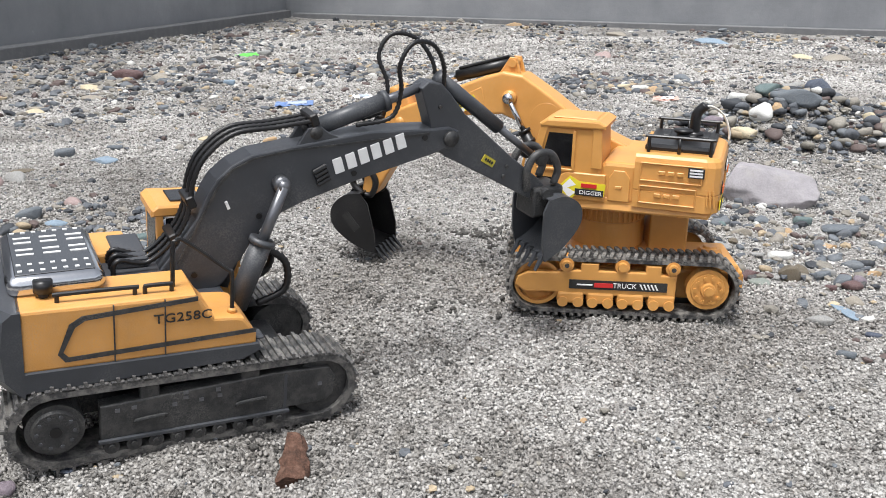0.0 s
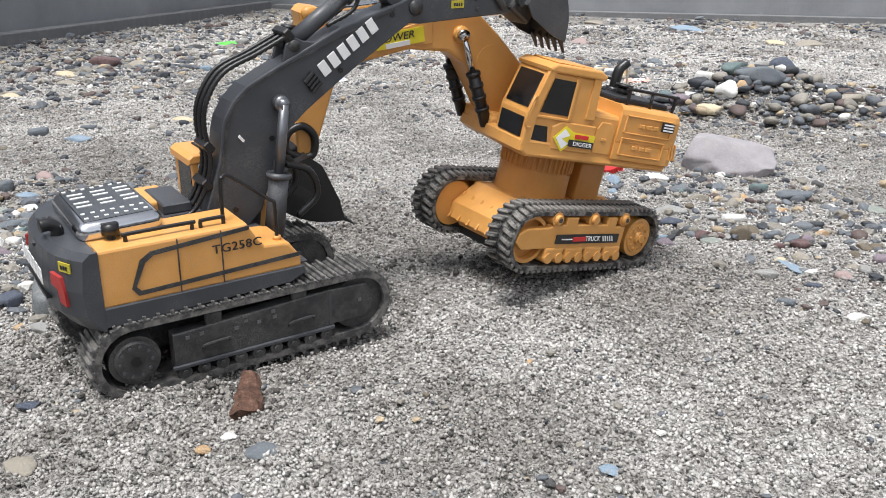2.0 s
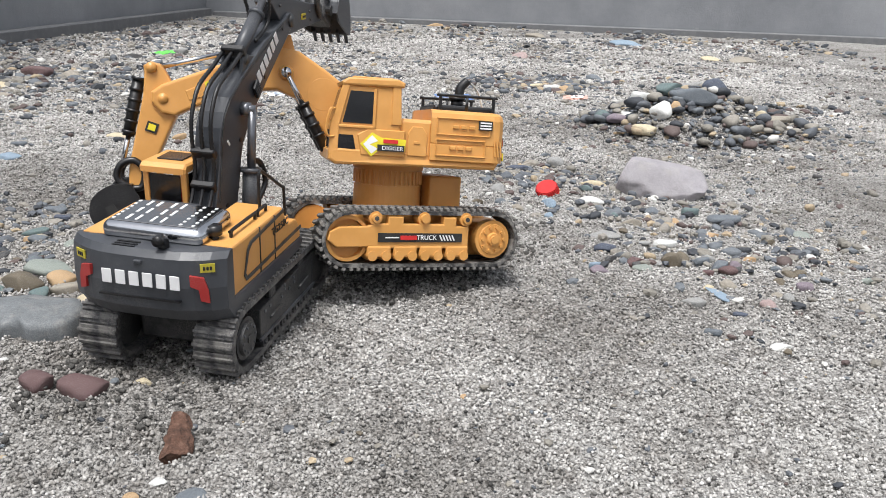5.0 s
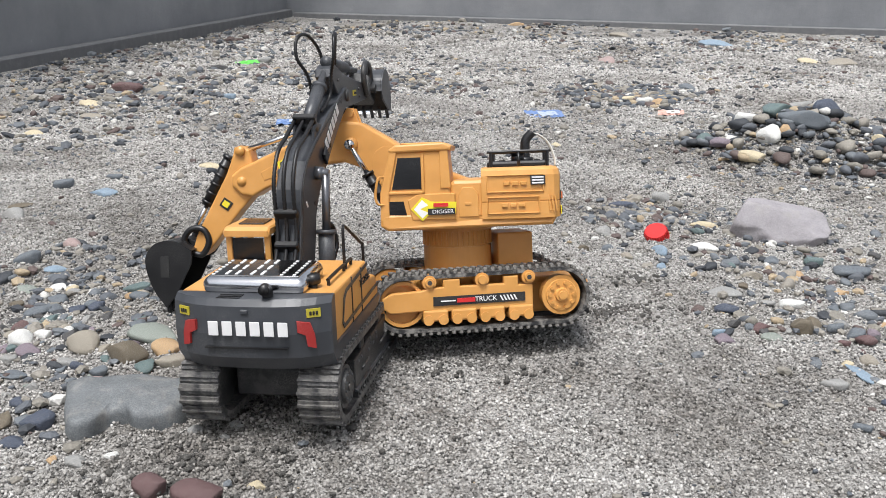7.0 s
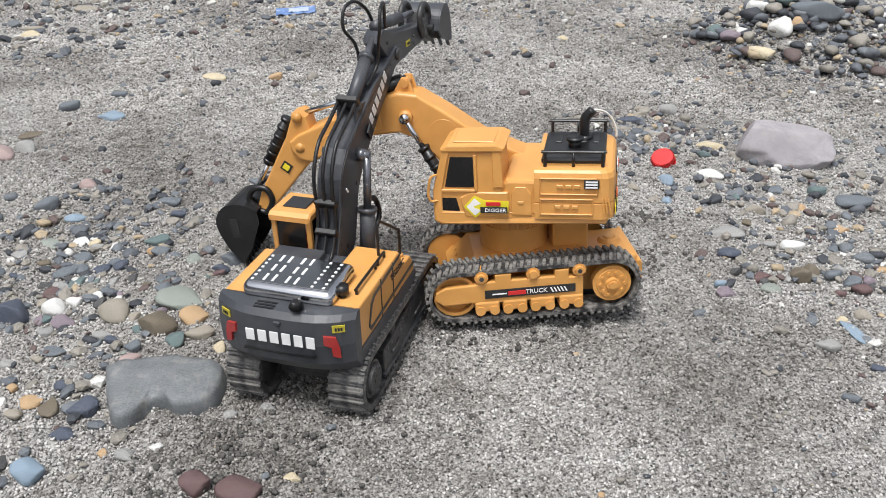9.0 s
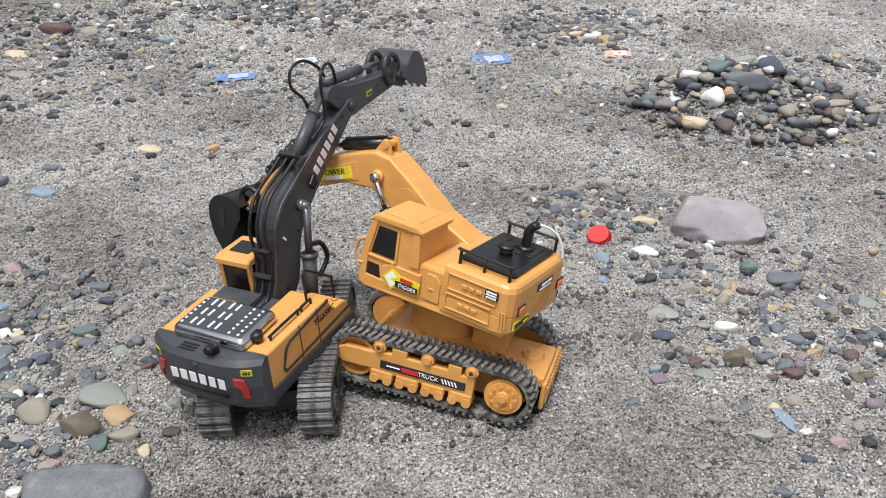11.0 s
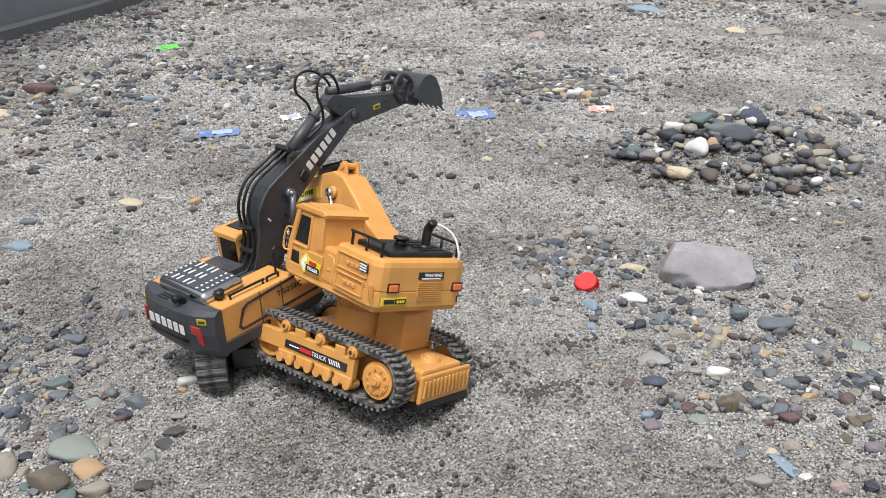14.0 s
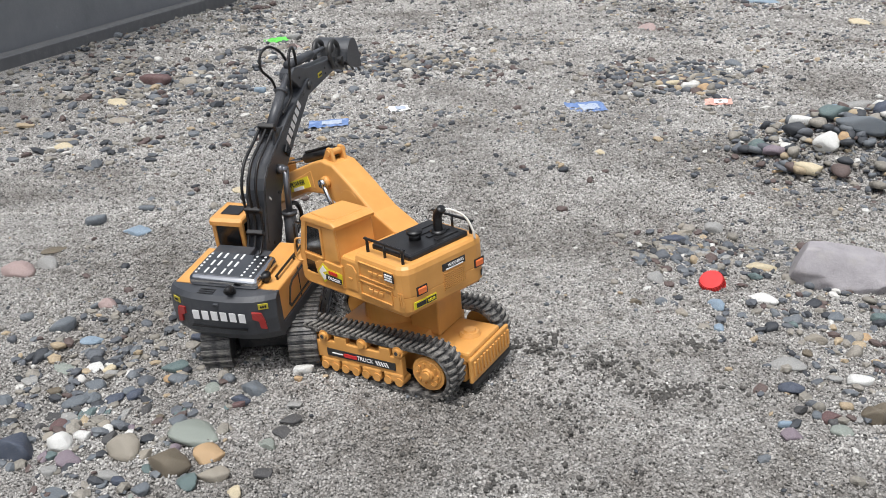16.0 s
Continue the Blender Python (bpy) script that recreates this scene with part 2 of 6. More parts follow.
def track_poses(xr, zr, rr, xf, zf, rf, count):
    """Poses round a chain that runs over a rear and a front wheel: x along the chain, z outwards."""
    d = math.hypot(xf - xr, zf - zr)
    tilt = math.atan2(zf - zr, xf - xr)
    lean = math.asin((rr - rf) / d)
    straight = d * math.cos(lean)
    a_top, a_bot = math.pi / 2 + tilt - lean, -math.pi / 2 + tilt + lean
    arc_f, arc_r = rf * (a_top - a_bot), rr * (2 * math.pi - (a_top - a_bot))
    total = 2 * straight + arc_f + arc_r
    poses = []
    for i in range(count):
        s = total * i / count
        if s < straight:
            p = (xr + rr * math.cos(a_bot) + s * math.cos(tilt + lean), zr + rr * math.sin(a_bot) + s * math.sin(tilt + lean))
            a = a_bot
        elif s < straight + arc_f:
            a = a_bot + (s - straight) / rf
            p = (xf + rf * math.cos(a), zf + rf * math.sin(a))
        elif s < 2 * straight + arc_f:
            k = s - straight - arc_f
            a = a_top
            p = (xf + rf * math.cos(a) - k * math.cos(tilt - lean), zf + rf * math.sin(a) - k * math.sin(tilt - lean))
        else:
            a = a_top + (s - 2 * straight - arc_f) / rr
            p = (xr + rr * math.cos(a), zr + rr * math.sin(a))
        poses.append((p, a))
    return poses, total / count


def chain(parent, name, y, width, wheels, count, material, thick, link_fn, label):
    """A track: an inner belt with its links or lugs as pieces of their own."""
    poses, pitch = track_poses(*wheels, count)
    bm = bmesh.new()
    rings = []
    for (x, z), a in poses:
        nx, nz = math.cos(a), math.sin(a)
        rings.append([bm.verts.new((x + nx * o, y + s * width / 2, z + nz * o)) for o, s in ((0, -1), (0, 1), (-thick, 1), (-thick, -1))])
    for i in range(count):
        a, b = rings[i], rings[(i + 1) % count]
        for k in range(4):
            bm.faces.new((a[k], b[k], b[(k + 1) % 4], a[(k + 1) % 4]))
    track = part(name, bm, material, parent, label)
    me = mesh_of("link", link_fn(pitch, width), material)
    for (x, z), a in poses:
        share("link", me, track, Matrix.Translation((x, y, z)) @ Matrix.Rotation(math.pi / 2 - a, 4, "Y"))
    return track


def rods(parent, name, p, q, r, material):
    return smooth(part(name, cyl(bmesh.new(), p, q, r), material, parent))


def bucket_mesh(parent, m, width, size, material, teeth, label):
    """A bucket: pin at the origin, teeth along x, curved back towards z."""
    s = size
    prof = curve_points([(0.02 * s, 0, 0.02 * s), (0.0, 0, 0.30 * s), (0.16 * s, 0, 0.56 * s), (0.45 * s, 0, 0.60 * s), (0.78 * s, 0, 0.34 * s), (0.97 * s, 0, 0.03 * s)], 4)
    bm = bmesh.new()
    t = 0.0016
    outer = [(p.x, p.z) for p in prof]
    mid = Vector((0.45 * s, 0, 0.15 * s))
    inner = [(p + (mid - p).normalized() * t) for p in prof]
    prism(bm, outer + [(p.x, p.z) for p in inner[::-1]], -width / 2, width / 2)
    bucket = part("bucket", bm, material, parent, label, m)
    for y in (-width / 2 - 0.0012, width / 2 - 0.0008):
        part("side_plate", prism(bmesh.new(), outer + [(0.7 * s, -0.04 * s), (0.2 * s, -0.06 * s)], y, y + 0.002), material, bucket)
    for i in range(teeth):
        y = -width / 2 + width * (i + 0.5) / teeth
        part("tooth", prism(bmesh.new(), [(0.9 * s, 0.11 * s), (1.13 * s, -0.07 * s), (0.9 * s, 0.03 * s)], y - width / teeth * 0.2, y + width / teeth * 0.2), material, bucket)
    part("bracket", prism(bmesh.new(), [(-0.09 * s, -0.06 * s), (-0.06 * s, 0.25 * s), (0.1 * s, 0.42 * s), (0.14 * s, 0.1 * s), (0.08 * s, -0.06 * s)], -0.011, 0.011, 0.001), material, bucket)
    return bucket


# ---- ground ----
def lie(x, y):
    """Height of the sand at a place."""
    p = Vector((x, y, 0))
    h = 0.010 * noise.noise(p * 2.3) + 0.0035 * noise.noise(p * 9.0) + 0.0016 * noise.noise(p * 34.0)
    h += 0.082 * math.exp(-(((x - 0.632) / 0.16) ** 2 + ((y - 0.51) / 0.14) ** 2))
    h += 0.006 * noise.noise(p * 16.0) * max(0.0, noise.noise(p * 3.1))
    h += 0.014 * max(0.0, min(1.0, (y - 2.0) / 1.4)) ** 2 + 0.018 * max(0.0, min(1.0, (-x - 0.85) / 0.45)) ** 2
    return h


def relief(x, y):
    """Clumps and tread marks of the trodden sand where the toys drive."""
    if not (-0.75 < x < 0.85 and -1.15 < y < 0.75):
        return 0.0
    q = Vector((x, y, 0.3))
    fade = max(0.0, min(1.0, (x + 0.75) / 0.2, (0.85 - x) / 0.2, (0.75 - y) / 0.3))
    z = 0.0044 * noise.noise(q * 105.0) + 0.0024 * noise.noise(q * 210.0) + 0.0038 * noise.noise(q * 38.0)
    tread = noise.noise(Vector((x * 7, y * 7, 4.2)))
    return fade * (z + 0.0024 * max(0.0, tread) * math.sin((x * 0.35 + y) * 420.0))


def ground_sheet():
    """One sheet: fine cells where the toys drive, coarse ones towards the walls and beyond."""
    def axis(lo, hi, a, b, fine):
        out, s = [a + fine * i for i in range(int((b - a) / fine) + 1)], fine
        x = out[-1]
        while x < hi:
            s *= 1.06
            x += s
            out.append(x)
        x, s = out[0], fine
        while x > lo:
            s *= 1.06
            x -= s
            out.insert(0, x)
        return out
    xs, ys = axis(-30, 30, -0.62, 0.72, 0.0042), axis(-30, 30, -1.02, 0.55, 0.0042)
    verts, nx = [], len(xs)
    for y in ys:
        for x in xs:
            z = lie(x, y) if abs(x) < 4 and abs(y) < 5 else 0.0
            z += relief(x, y)
            verts.append((x, y, z))
    faces = [(j * nx + i, j * nx + i + 1, (j + 1) * nx + i + 1, (j + 1) * nx + i) for j in range(len(ys) - 1) for i in range(nx - 1)]
    me = bpy.data.meshes.new("ground")
    me.from_pydata(verts, [], faces)
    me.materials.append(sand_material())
    return smooth(tagged(new("ground", me), "coarse damp grey sand with tyre-like ruts, shade painted between its grains", "sand", kind="structure"))


ground_sheet()

# ---- walls round the yard ----
WALL = wall_material()
TURN = pose(-1.10, 3.56, 0, 0, 0, -8)


FOOTING = plastic("dark_concrete", (0.15, 0.153, 0.158), 0.75, 0.25, grain=160.0)


def wall(name, lo, hi, label):
    ob = part(name, box(bmesh.new(), lo, hi, 0.004, 1), FOOTING if name == "footing" else WALL, None, label, TURN)
    return tagged(ob, "", "wall", kind="structure")


wall("wall_north", (-0.2, 0.0, -0.1), (6.0, 0.2, 1.1), "dark grey rendered yard wall with pale scuffs")
wall("wall_west", (-0.2, -8.0, -0.1), (0.0, -0.003, 1.1), "dark grey rendered yard wall with pale scuffs")
wall("wall_south", (-0.2, -8.2, -0.1), (6.0, -8.003, 1.1), "dark grey rendered yard wall")
wall("wall_east", (6.003, -8.2, -0.1), (6.2, 0.2, 1.1), "dark grey rendered yard wall")
wall("footing", (0.003, -7.99, -0.1), (0.05, -0.06, 0.056), "dark rough concrete footing along the wall base")
wall("footing", (0.053, -0.05, -0.1), (5.99, -0.003, 0.040), "dark rough concrete footing along the wall base")


# ---- the amber toy excavator ----
FORE, UPZ = (1, 0, 0), (0, 0, 1)


def lug(pitch, width):
    bm = bmesh.new()
    for sgn in (-1, 1):
        lo_y, hi_y = sorted((0.0008 * sgn, sgn * width / 2))
        box(bm, (-pitch * 0.26, lo_y, -0.0002), (pitch * 0.26, hi_y, 0.0032), 0.0006, 1)
    for v in bm.verts:
        v.co.x += pitch * (0.9 * abs(v.co.y) / width - 0.2)
    return bm


CY = 0.008


def amber_excavator():
    root = tagged(new("toy_excavator"), "amber plastic toy excavator with black bucket and rubber tracks", "toy excavator", "toy excavators")
    # undercarriage
    bm = box(bmesh.new(), (-0.113, CY - 0.031, 0.014), (0.062, CY + 0.040, 0.043), 0.003)
    box(bm, (-0.1215, CY - 0.045, 0.014), (-0.1165, CY + 0.0405, 0.044), 0.0022)
    prism(bm, [(0.0, 0.03), (0.072, 0.022), (0.070, 0.036), (0.045, 0.056), (-0.06, 0.056), (-0.07, 0.04)], CY - 0.036, CY + 0.036, 0.002)
    box(bm, (-0.118, CY - 0.031, 0.036), (-0.066, CY + 0.038, 0.049), 0.003)
    cyl(bm, (-0.098, 0.008, 0.048), (-0.098, 0.008, 0.053), 0.013, 0.010)
    cyl(bm, (-0.098, 0.008, 0.053), (-0.098, 0.008, 0.055), 0.007, 0.006)
    part("undercarriage", bm, AMBER, root)
    part("belly_plate", box(box(bmesh.new(), (-0.118, CY - 0.030, 0.006), (0.058, CY + 0.038, 0.0145), 0.002), (-0.1225, CY - 0.044, 0.008), (-0.1162, CY + 0.0395, 0.0165), 0.002), BLACK, root, "black belly plate")
    bm = bmesh.new()
    for i in range(12):
        y = CY - 0.040 + 0.0068 * i
        box(bm, (-0.1235, y - 0.0017, 0.021), (-0.1205, y + 0.0017, 0.039), 0.0006, 1)
    part("rear_grille", bm, AMBER, root)
    for i in range(6):
        y = CY - 0.032 + 0.0128 * i
        part("front_rib", prism(bmesh.new(), [(0.060, 0.022), (0.0745, 0.022), (0.060, 0.046)], y - 0.001, y + 0.001), AMBER, root)
    bm = cyl(bmesh.new(), (0, 0, 0.054), (0, 0, 0.0805), 0.0345, 0.034, 40)
    cyl(bm, (0, 0, 0.0800), (0, 0, 0.0965), 0.0328, 0.0328, 40)
    cyl(bm, (0, 0, 0.0965), (0, 0, 0.103), 0.036, 0.036, 40)
    ring = part("turntable", bm, AMBER, root)
    rib = mesh_of("rib", cyl(bmesh.new(), (0, 0, 0.082), (0, 0, 0.0955), 0.0013, seg=6), AMBER)
    for i in range(40):
        a = 2 * math.pi * i / 40
        share("rib", rib, ring, Matrix.Translation((0.0338 * math.cos(a), 0.0338 * math.sin(a), 0)))
    part("battery_box", box(bmesh.new(), (-0.072, -0.024, 0.05), (-0.036, 0.026, 0.092), 0.002), AMBER, root)
    wheels = (-0.085, 0.0338, 0.0272, 0.068, 0.0335, 0.0265)
    for side in (1, -1):
        yc = CY + (0.0560 if side == 1 else -0.0480)
        chain(root, "track", yc, 0.029, wheels, 66, RUBBER, 0.0035, lug, "dusty black rubber track")
        out = yc + 0.0105 * side
        bm = cyl(bmesh.new(), (-0.085, yc, 0.0338), (-0.085, out, 0.0338), 0.0190, 0.0190, 28)
        cyl(bm, (-0.085, out, 0.0338), (-0.085, out + 0.0012 * side, 0.0338), 0.0155, 0.0148, 28)
        cyl(bm, (-0.085, out, 0.0338), (-0.085, out + 0.004 * side, 0.0338), 0.0075, 0.006, 20)
        cyl(bm, (-0.085, out, 0.0338), (-0.085, out + 0.006 * side, 0.0338), 0.004, 0.004, 12)
        sprocket = part("sprocket", bm, AMBER, root)
        bolt = mesh_of("bolt", cyl(bmesh.new(), (0, 0, 0), (0, 0.0022 * side, 0), 0.0017, seg=8), AMBER)
        for i in range(10):
            a = 2 * math.pi * i / 10
            share("bolt", bolt, sprocket, Matrix.Translation((-0.085 + 0.0118 * math.cos(a), out + 0.0008 * side, 0.0338 + 0.0118 * math.sin(a))))
        bm = cyl(bmesh.new(), (0.068, yc - 0.013 * side, 0.0338), (0.068, yc + 0.003 * side, 0.0338), 0.0215, 0.0215, 28)
        for i in range(28):
            a, b = 2 * math.pi * i / 28, 2 * math.pi * (i + 1) / 28
            ring_pts = [(0.068 + r * math.cos(q), 0.0338 + r * math.sin(q)) for r, q in ((0.0215, a), (0.0215, b), (0.0182, b), (0.0182, a))]
            prism(bm, ring_pts, *sorted((yc + 0.002 * side, yc + 0.010 * side)))
        part("idler", bm, AMBER, root)
        lo, hi = sorted((out - 0.004 * side, out + 0.004 * side))
        bm = prism(bmesh.new(), [(-0.056, 0.0250), (0.042, 0.0250), (0.046, 0.0267), (0.08, 0.0259), (0.089, 0.0328), (0.087, 0.0407), (0.078, 0.0450), (0.05, 0.0459), (0.046, 0.0476), (0.03, 0.0485), (0.03, 0.0554), (0.014, 0.0554), (0.014, 0.0485), (-0.028, 0.0485), (-0.028, 0.0554), (-0.042, 0.0554), (-0.042, 0.0467), (-0.056, 0.0467)], lo, hi, 0.0012)
        rail = part("track_frame", bm, AMBER, root)
        face = out + 0.0042 * side
        for x in (0.043, -0.007, -0.052):
            bm = cyl(bmesh.new(), (x, out - 0.010 * side, 0.0535), (x, face, 0.0535), 0.0070, 0.0066, 20)
            cyl(bm, (x, face, 0.0535), (x, face + 0.003 * side, 0.0535), 0.0045, 0.004, 16)
            part("top_roller", bm, AMBER, rail)
            if x != -0.007:
                part("bore", cyl(bmesh.new(), (x, face + 0.0028 * side, 0.0535), (x, face + 0.0034 * side, 0.0535), 0.0022, 0.0022, 12), DARK, rail)
        for x in (0.038, 0.011, -0.016, -0.044):
            bm = box(bmesh.new(), (x - 0.012, min(out, face), 0.0165), (x + 0.012, max(out, face) + 0.001, 0.0275), 0.002)
            for dx in (-0.007, 0.007):
                cyl(bm, (x + dx, out - 0.010 * side, 0.0182), (x + dx, face + 0.002 * side, 0.0182), 0.0054, 0.0048, 16)
            part("bogie", bm, AMBER, rail)
        right = (-side, 0, 0)
        sm = frame_of((-0.004, face + 0.0004 * side, 0.0355), right, UPZ)
        plate("sticker", 0.088, 0.0085, INK, rail, sm, "black sticker with red and white print")
        lettering("TRUCK", 0.0065, WHITE, rail, sm @ Matrix.Translation((0.006, 0, 0.0008)))
        plate("red_bar", 0.017, 0.004, RED, rail, sm @ Matrix.Translation((-0.013, 0, 0.0008)))
        plate("white_bar", 0.014, 0.001, WHITE, rail, sm @ Matrix.Translation((-0.030, 0, 0.0008)))
        bm = bmesh.new()
        for i in range(5):
            prism(bm, [(0.019 + 0.0033 * i, -0.0025), (0.0205 + 0.0033 * i, -0.0025), (0.023 + 0.0033 * i, 0.0025), (0.0215 + 0.0033 * i, 0.0025)], 0, 0.0005)
        part("stripes", bm, WHITE, rail, "", sm @ Matrix.Translation((0, 0, 0.0006)) @ pose(0, 0, 0, 90, 0, 0))
    # upper house, swung a little against the tracks
    turn = pose(0, 0, 0, 0, 0, AMBER_SWING)
    up = turn @ pose(-0.0026, 0.0077, 0.101) @ Matrix.Diagonal((0.98, 1.0, 0.865, 1.0)) @ pose(0, 0, -0.101)

    def house(name, bm, material=AMBER, label="", parent=root):
        return part(name, bm, material, parent, label, up)

    bm = prism(bmesh.new(), [(-0.101, 0.116), (-0.094, 0.103), (0.064, 0.101), (0.071, 0.106), (0.071, 0.116), (0.066, 0.119), (-0.101, 0.119)], -0.053, 0.0635, 0.003)
    for v in bm.verts:
        if v.co.x < -0.085:
            v.co.y *= 1 - 9.0 * (-0.085 - v.co.x)
    house("deck", bm)
    plan = [(-0.027, -0.052), (-0.027, 0.0625), (-0.090, 0.0625), (-0.096, 0.0605), (-0.1005, 0.055), (-0.102, 0.048), (-0.102, -0.0375), (-0.1005, -0.0445), (-0.096, -0.050), (-0.090, -0.052)]
    bm = bmesh.new()
    rings = []
    for z, shrink in ((0.111, 0.0), (0.128, 0.0), (0.1285, 0.0007), (0.1295, 0.0007), (0.130, 0.0), (0.157, 0.0), (0.1625, 0.0012), (0.1652, 0.0035), (0.1662, 0.007)):
        rings.append([bm.verts.new((x * (1 - shrink / 0.102) if x < -0.03 else x, y + (shrink if y < 0 else -shrink), z)) for x, y in plan])
    for lo_ring, hi_ring in zip(rings, rings[1:]):
        for i in range(len(plan)):
            bm.faces.new((lo_ring[i], lo_ring[(i + 1) % len(plan)], hi_ring[(i + 1) % len(plan)], hi_ring[i]))
    bm.faces.new(rings[0][::-1])
    bm.faces.new(rings[-1])
    house("engine_housing", bm)
    bm = prism(bmesh.new(), [(-0.03, 0.112), (0.004, 0.112), (0.004, 0.150), (0.0, 0.154), (-0.03, 0.154)], -0.051, 0.060, 0.004)
    house("mid_hood", bm)
    house("boom_mount", box(bmesh.new(), (-0.01, -0.058, 0.110), (0.070, 0.004, 0.128), 0.006))
    # raised side panels on both flanks
    for side in (1, -1):
        y = 0.0625 if side == 1 else -0.052
        for x0, x1, z0, z1 in ((-0.086, -0.032, 0.139, 0.158), (-0.082, -0.032, 0.116, 0.1345)):
            bm = bmesh.new()
            for fx0, fx1, fz0, fz1 in ((x0, x1, z0, z0 + 0.0013), (x0, x1, z1 - 0.0013, z1), (x0, x0 + 0.0013, z0, z1), (x1 - 0.0013, x1, z0, z1)):
                box(bm, (fx0, min(y - 0.0005 * side, y + 0.0016 * side), fz0), (fx1, max(y - 0.0005 * side, y + 0.0016 * side), fz1), 0.0004, 1)
            house("side_panel", bm)
            for k in (-0.008, 0.0, 0.008):
                xm = (x0 + x1) / 2 + k
                house("vent", box(bmesh.new(), (xm - 0.003, min(y, y + 0.0020 * side), (z0 + z1) / 2 - 0.002), (xm + 0.003, max(y, y + 0.0020 * side), (z0 + z1) / 2 + 0.002), 0.0005, 1))
    bm = prism(bmesh.new(), [(-0.024, 0.114), (-0.005, 0.114), (-0.005, 0.138), (-0.009, 0.146), (-0.019, 0.146), (-0.024, 0.138)], 0.0595, 0.0613, 0.0005, 1)
    house("door_panel", bm)
    house("panel_latch", box(bmesh.new(), (-0.017, 0.061, 0.127), (-0.011, 0.0622, 0.130), 0.0004, 1))
    for k in range(3):
        house("vent_slot", prism(bmesh.new(), [(-0.093 - 0.003 * k, 0.118), (-0.0915 - 0.003 * k, 0.118), (-0.0895 - 0.003 * k, 0.135), (-0.091 - 0.003 * k, 0.135)], 0.0618, 0.0632))
    # cab
    bm = prism(bmesh.new(), [(0.0, 0.112), (0.068, 0.112), (0.0685, 0.142), (0.058, 0.187), (0.005, 0.187)], 0.010, 0.0615, 0.003)
    cab = house("cab", bm)
    bm = prism(bmesh.new(), [(0.001, 0.1865), (0.060, 0.1855), (0.061, 0.189), (0.054, 0.194), (0.007, 0.195), (0.0, 0.191)], 0.009, 0.0645, 0.002)
    part("roof", bm, AMBER, cab)
    part("roof_rib", box(bmesh.new(), (0.010, 0.016, 0.194), (0.050, 0.057, 0.196), 0.001, 1), AMBER, cab)
    part("side_window", prism(bmesh.new(), [(0.030, 0.146), (0.0585, 0.146), (0.052, 0.180), (0.030, 0.180)], 0.060, 0.0622), GLASS, cab, "smoked side window")
    part("lower_window", prism(bmesh.new(), [(0.045, 0.118), (0.064, 0.118), (0.065, 0.133), (0.048, 0.133)], 0.060, 0.0622), GLASS, cab, "smoked lower window")
    bm = bmesh.new()
    for x0, x1, z0, z1 in ((0.027, 0.064, 0.1405, 0.1435), (0.027, 0.030, 0.1405, 0.183)):
        box(bm, (x0, 0.0605, z0), (x1, 0.0634, z1), 0.0006, 1)
    part("window_trim", bm, AMBER, cab)
    part("pillar", prism(bmesh.new(), [(0.062, 0.112), (0.0705, 0.112), (0.0702, 0.142), (0.0595, 0.187), (0.0525, 0.187), (0.0615, 0.142)], 0.0595, 0.0634, 0.0006, 1), AMBER, cab)
    part("pillar", prism(bmesh.new(), [(0.002, 0.146), (0.012, 0.146), (0.012, 0.187), (0.004, 0.187)], 0.0600, 0.0630, 0.0006, 1), AMBER, cab)
    lean = math.degrees(math.atan2(0.0105, 0.045))
    for z0, z1, y0, y1 in ((0.147, 0.182, 0.017, 0.055), (0.118, 0.138, 0.017, 0.055)):
        xm = 0.0687 if z0 < 0.14 else 0.0632
        ang = 0 if z0 < 0.14 else -lean
        part("front_window", box(bmesh.new(), (-0.0008, y0, -(z1 - z0) / 2), (0.0010, y1, (z1 - z0) / 2), 0.0004, 1), GLASS, cab, "smoked front window", pose(xm, 0, (z0 + z1) / 2, 0, ang, 0))
    part("grab_handle", tube(bmesh.new(), [(0.066, 0.0625, 0.130), (0.072, 0.066, 0.131), (0.074, 0.067, 0.140), (0.071, 0.067, 0.158), (0.066, 0.0625, 0.160)], 0.0013, 6), AMBER, cab)
    part("cab_skirt", prism(bmesh.new(), [(-0.002, 0.112), (0.04, 0.112), (0.044, 0.134), (0.034, 0.1405), (-0.002, 0.1405)], 0.058, 0.0632, 0.001, 1), AMBER, cab)
    # stickers on the flank
    sm = frame_of((0.018, 0.0640, 0.124), (-1, 0, 0), UPZ)
    bm = prism(bmesh.new(), [(-0.023, 0.0), (-0.012, 0.013), (-0.005, 0.006), (0.020, 0.006), (0.021, -0.007), (-0.003, -0.008), (-0.012, -0.013)], -0.0004, 0.0)
    decal = part("sticker", bm, LEMON, cab, "yellow and black sticker", sm @ pose(0, 0, 0, 90, 0, 0))
    bm = prism(bmesh.new(), [(-0.020, 0.0), (-0.012, 0.010), (-0.006, 0.004), (-0.014, 0.0), (-0.006, -0.004), (-0.012, -0.010)], -0.001, 0.0)
    part("white_arrow", bm, WHITE, cab, "", sm @ pose(0, 0, 0.0002, 90, 0, 0))
    plate("black_bar", 0.026, 0.0068, INK, cab, sm @ Matrix.Translation((0.0065, -0.0030, 0.0008)))
    plate("red_bar", 0.014, 0.004, RED, cab, sm @ Matrix.Translation((0.006, 0.0042, 0.0008)))
    lettering("DIGGER", 0.0058, WHITE, cab, sm @ Matrix.Translation((0.008, -0.0032, 0.0016)))
    vm = frame_of((-0.0805, 0.0640, 0.1515), (-1, 0, 0), UPZ)
    tag = plate("label_plate", 0.014, 0.010, INK, root, up @ vm, "black label with white print")
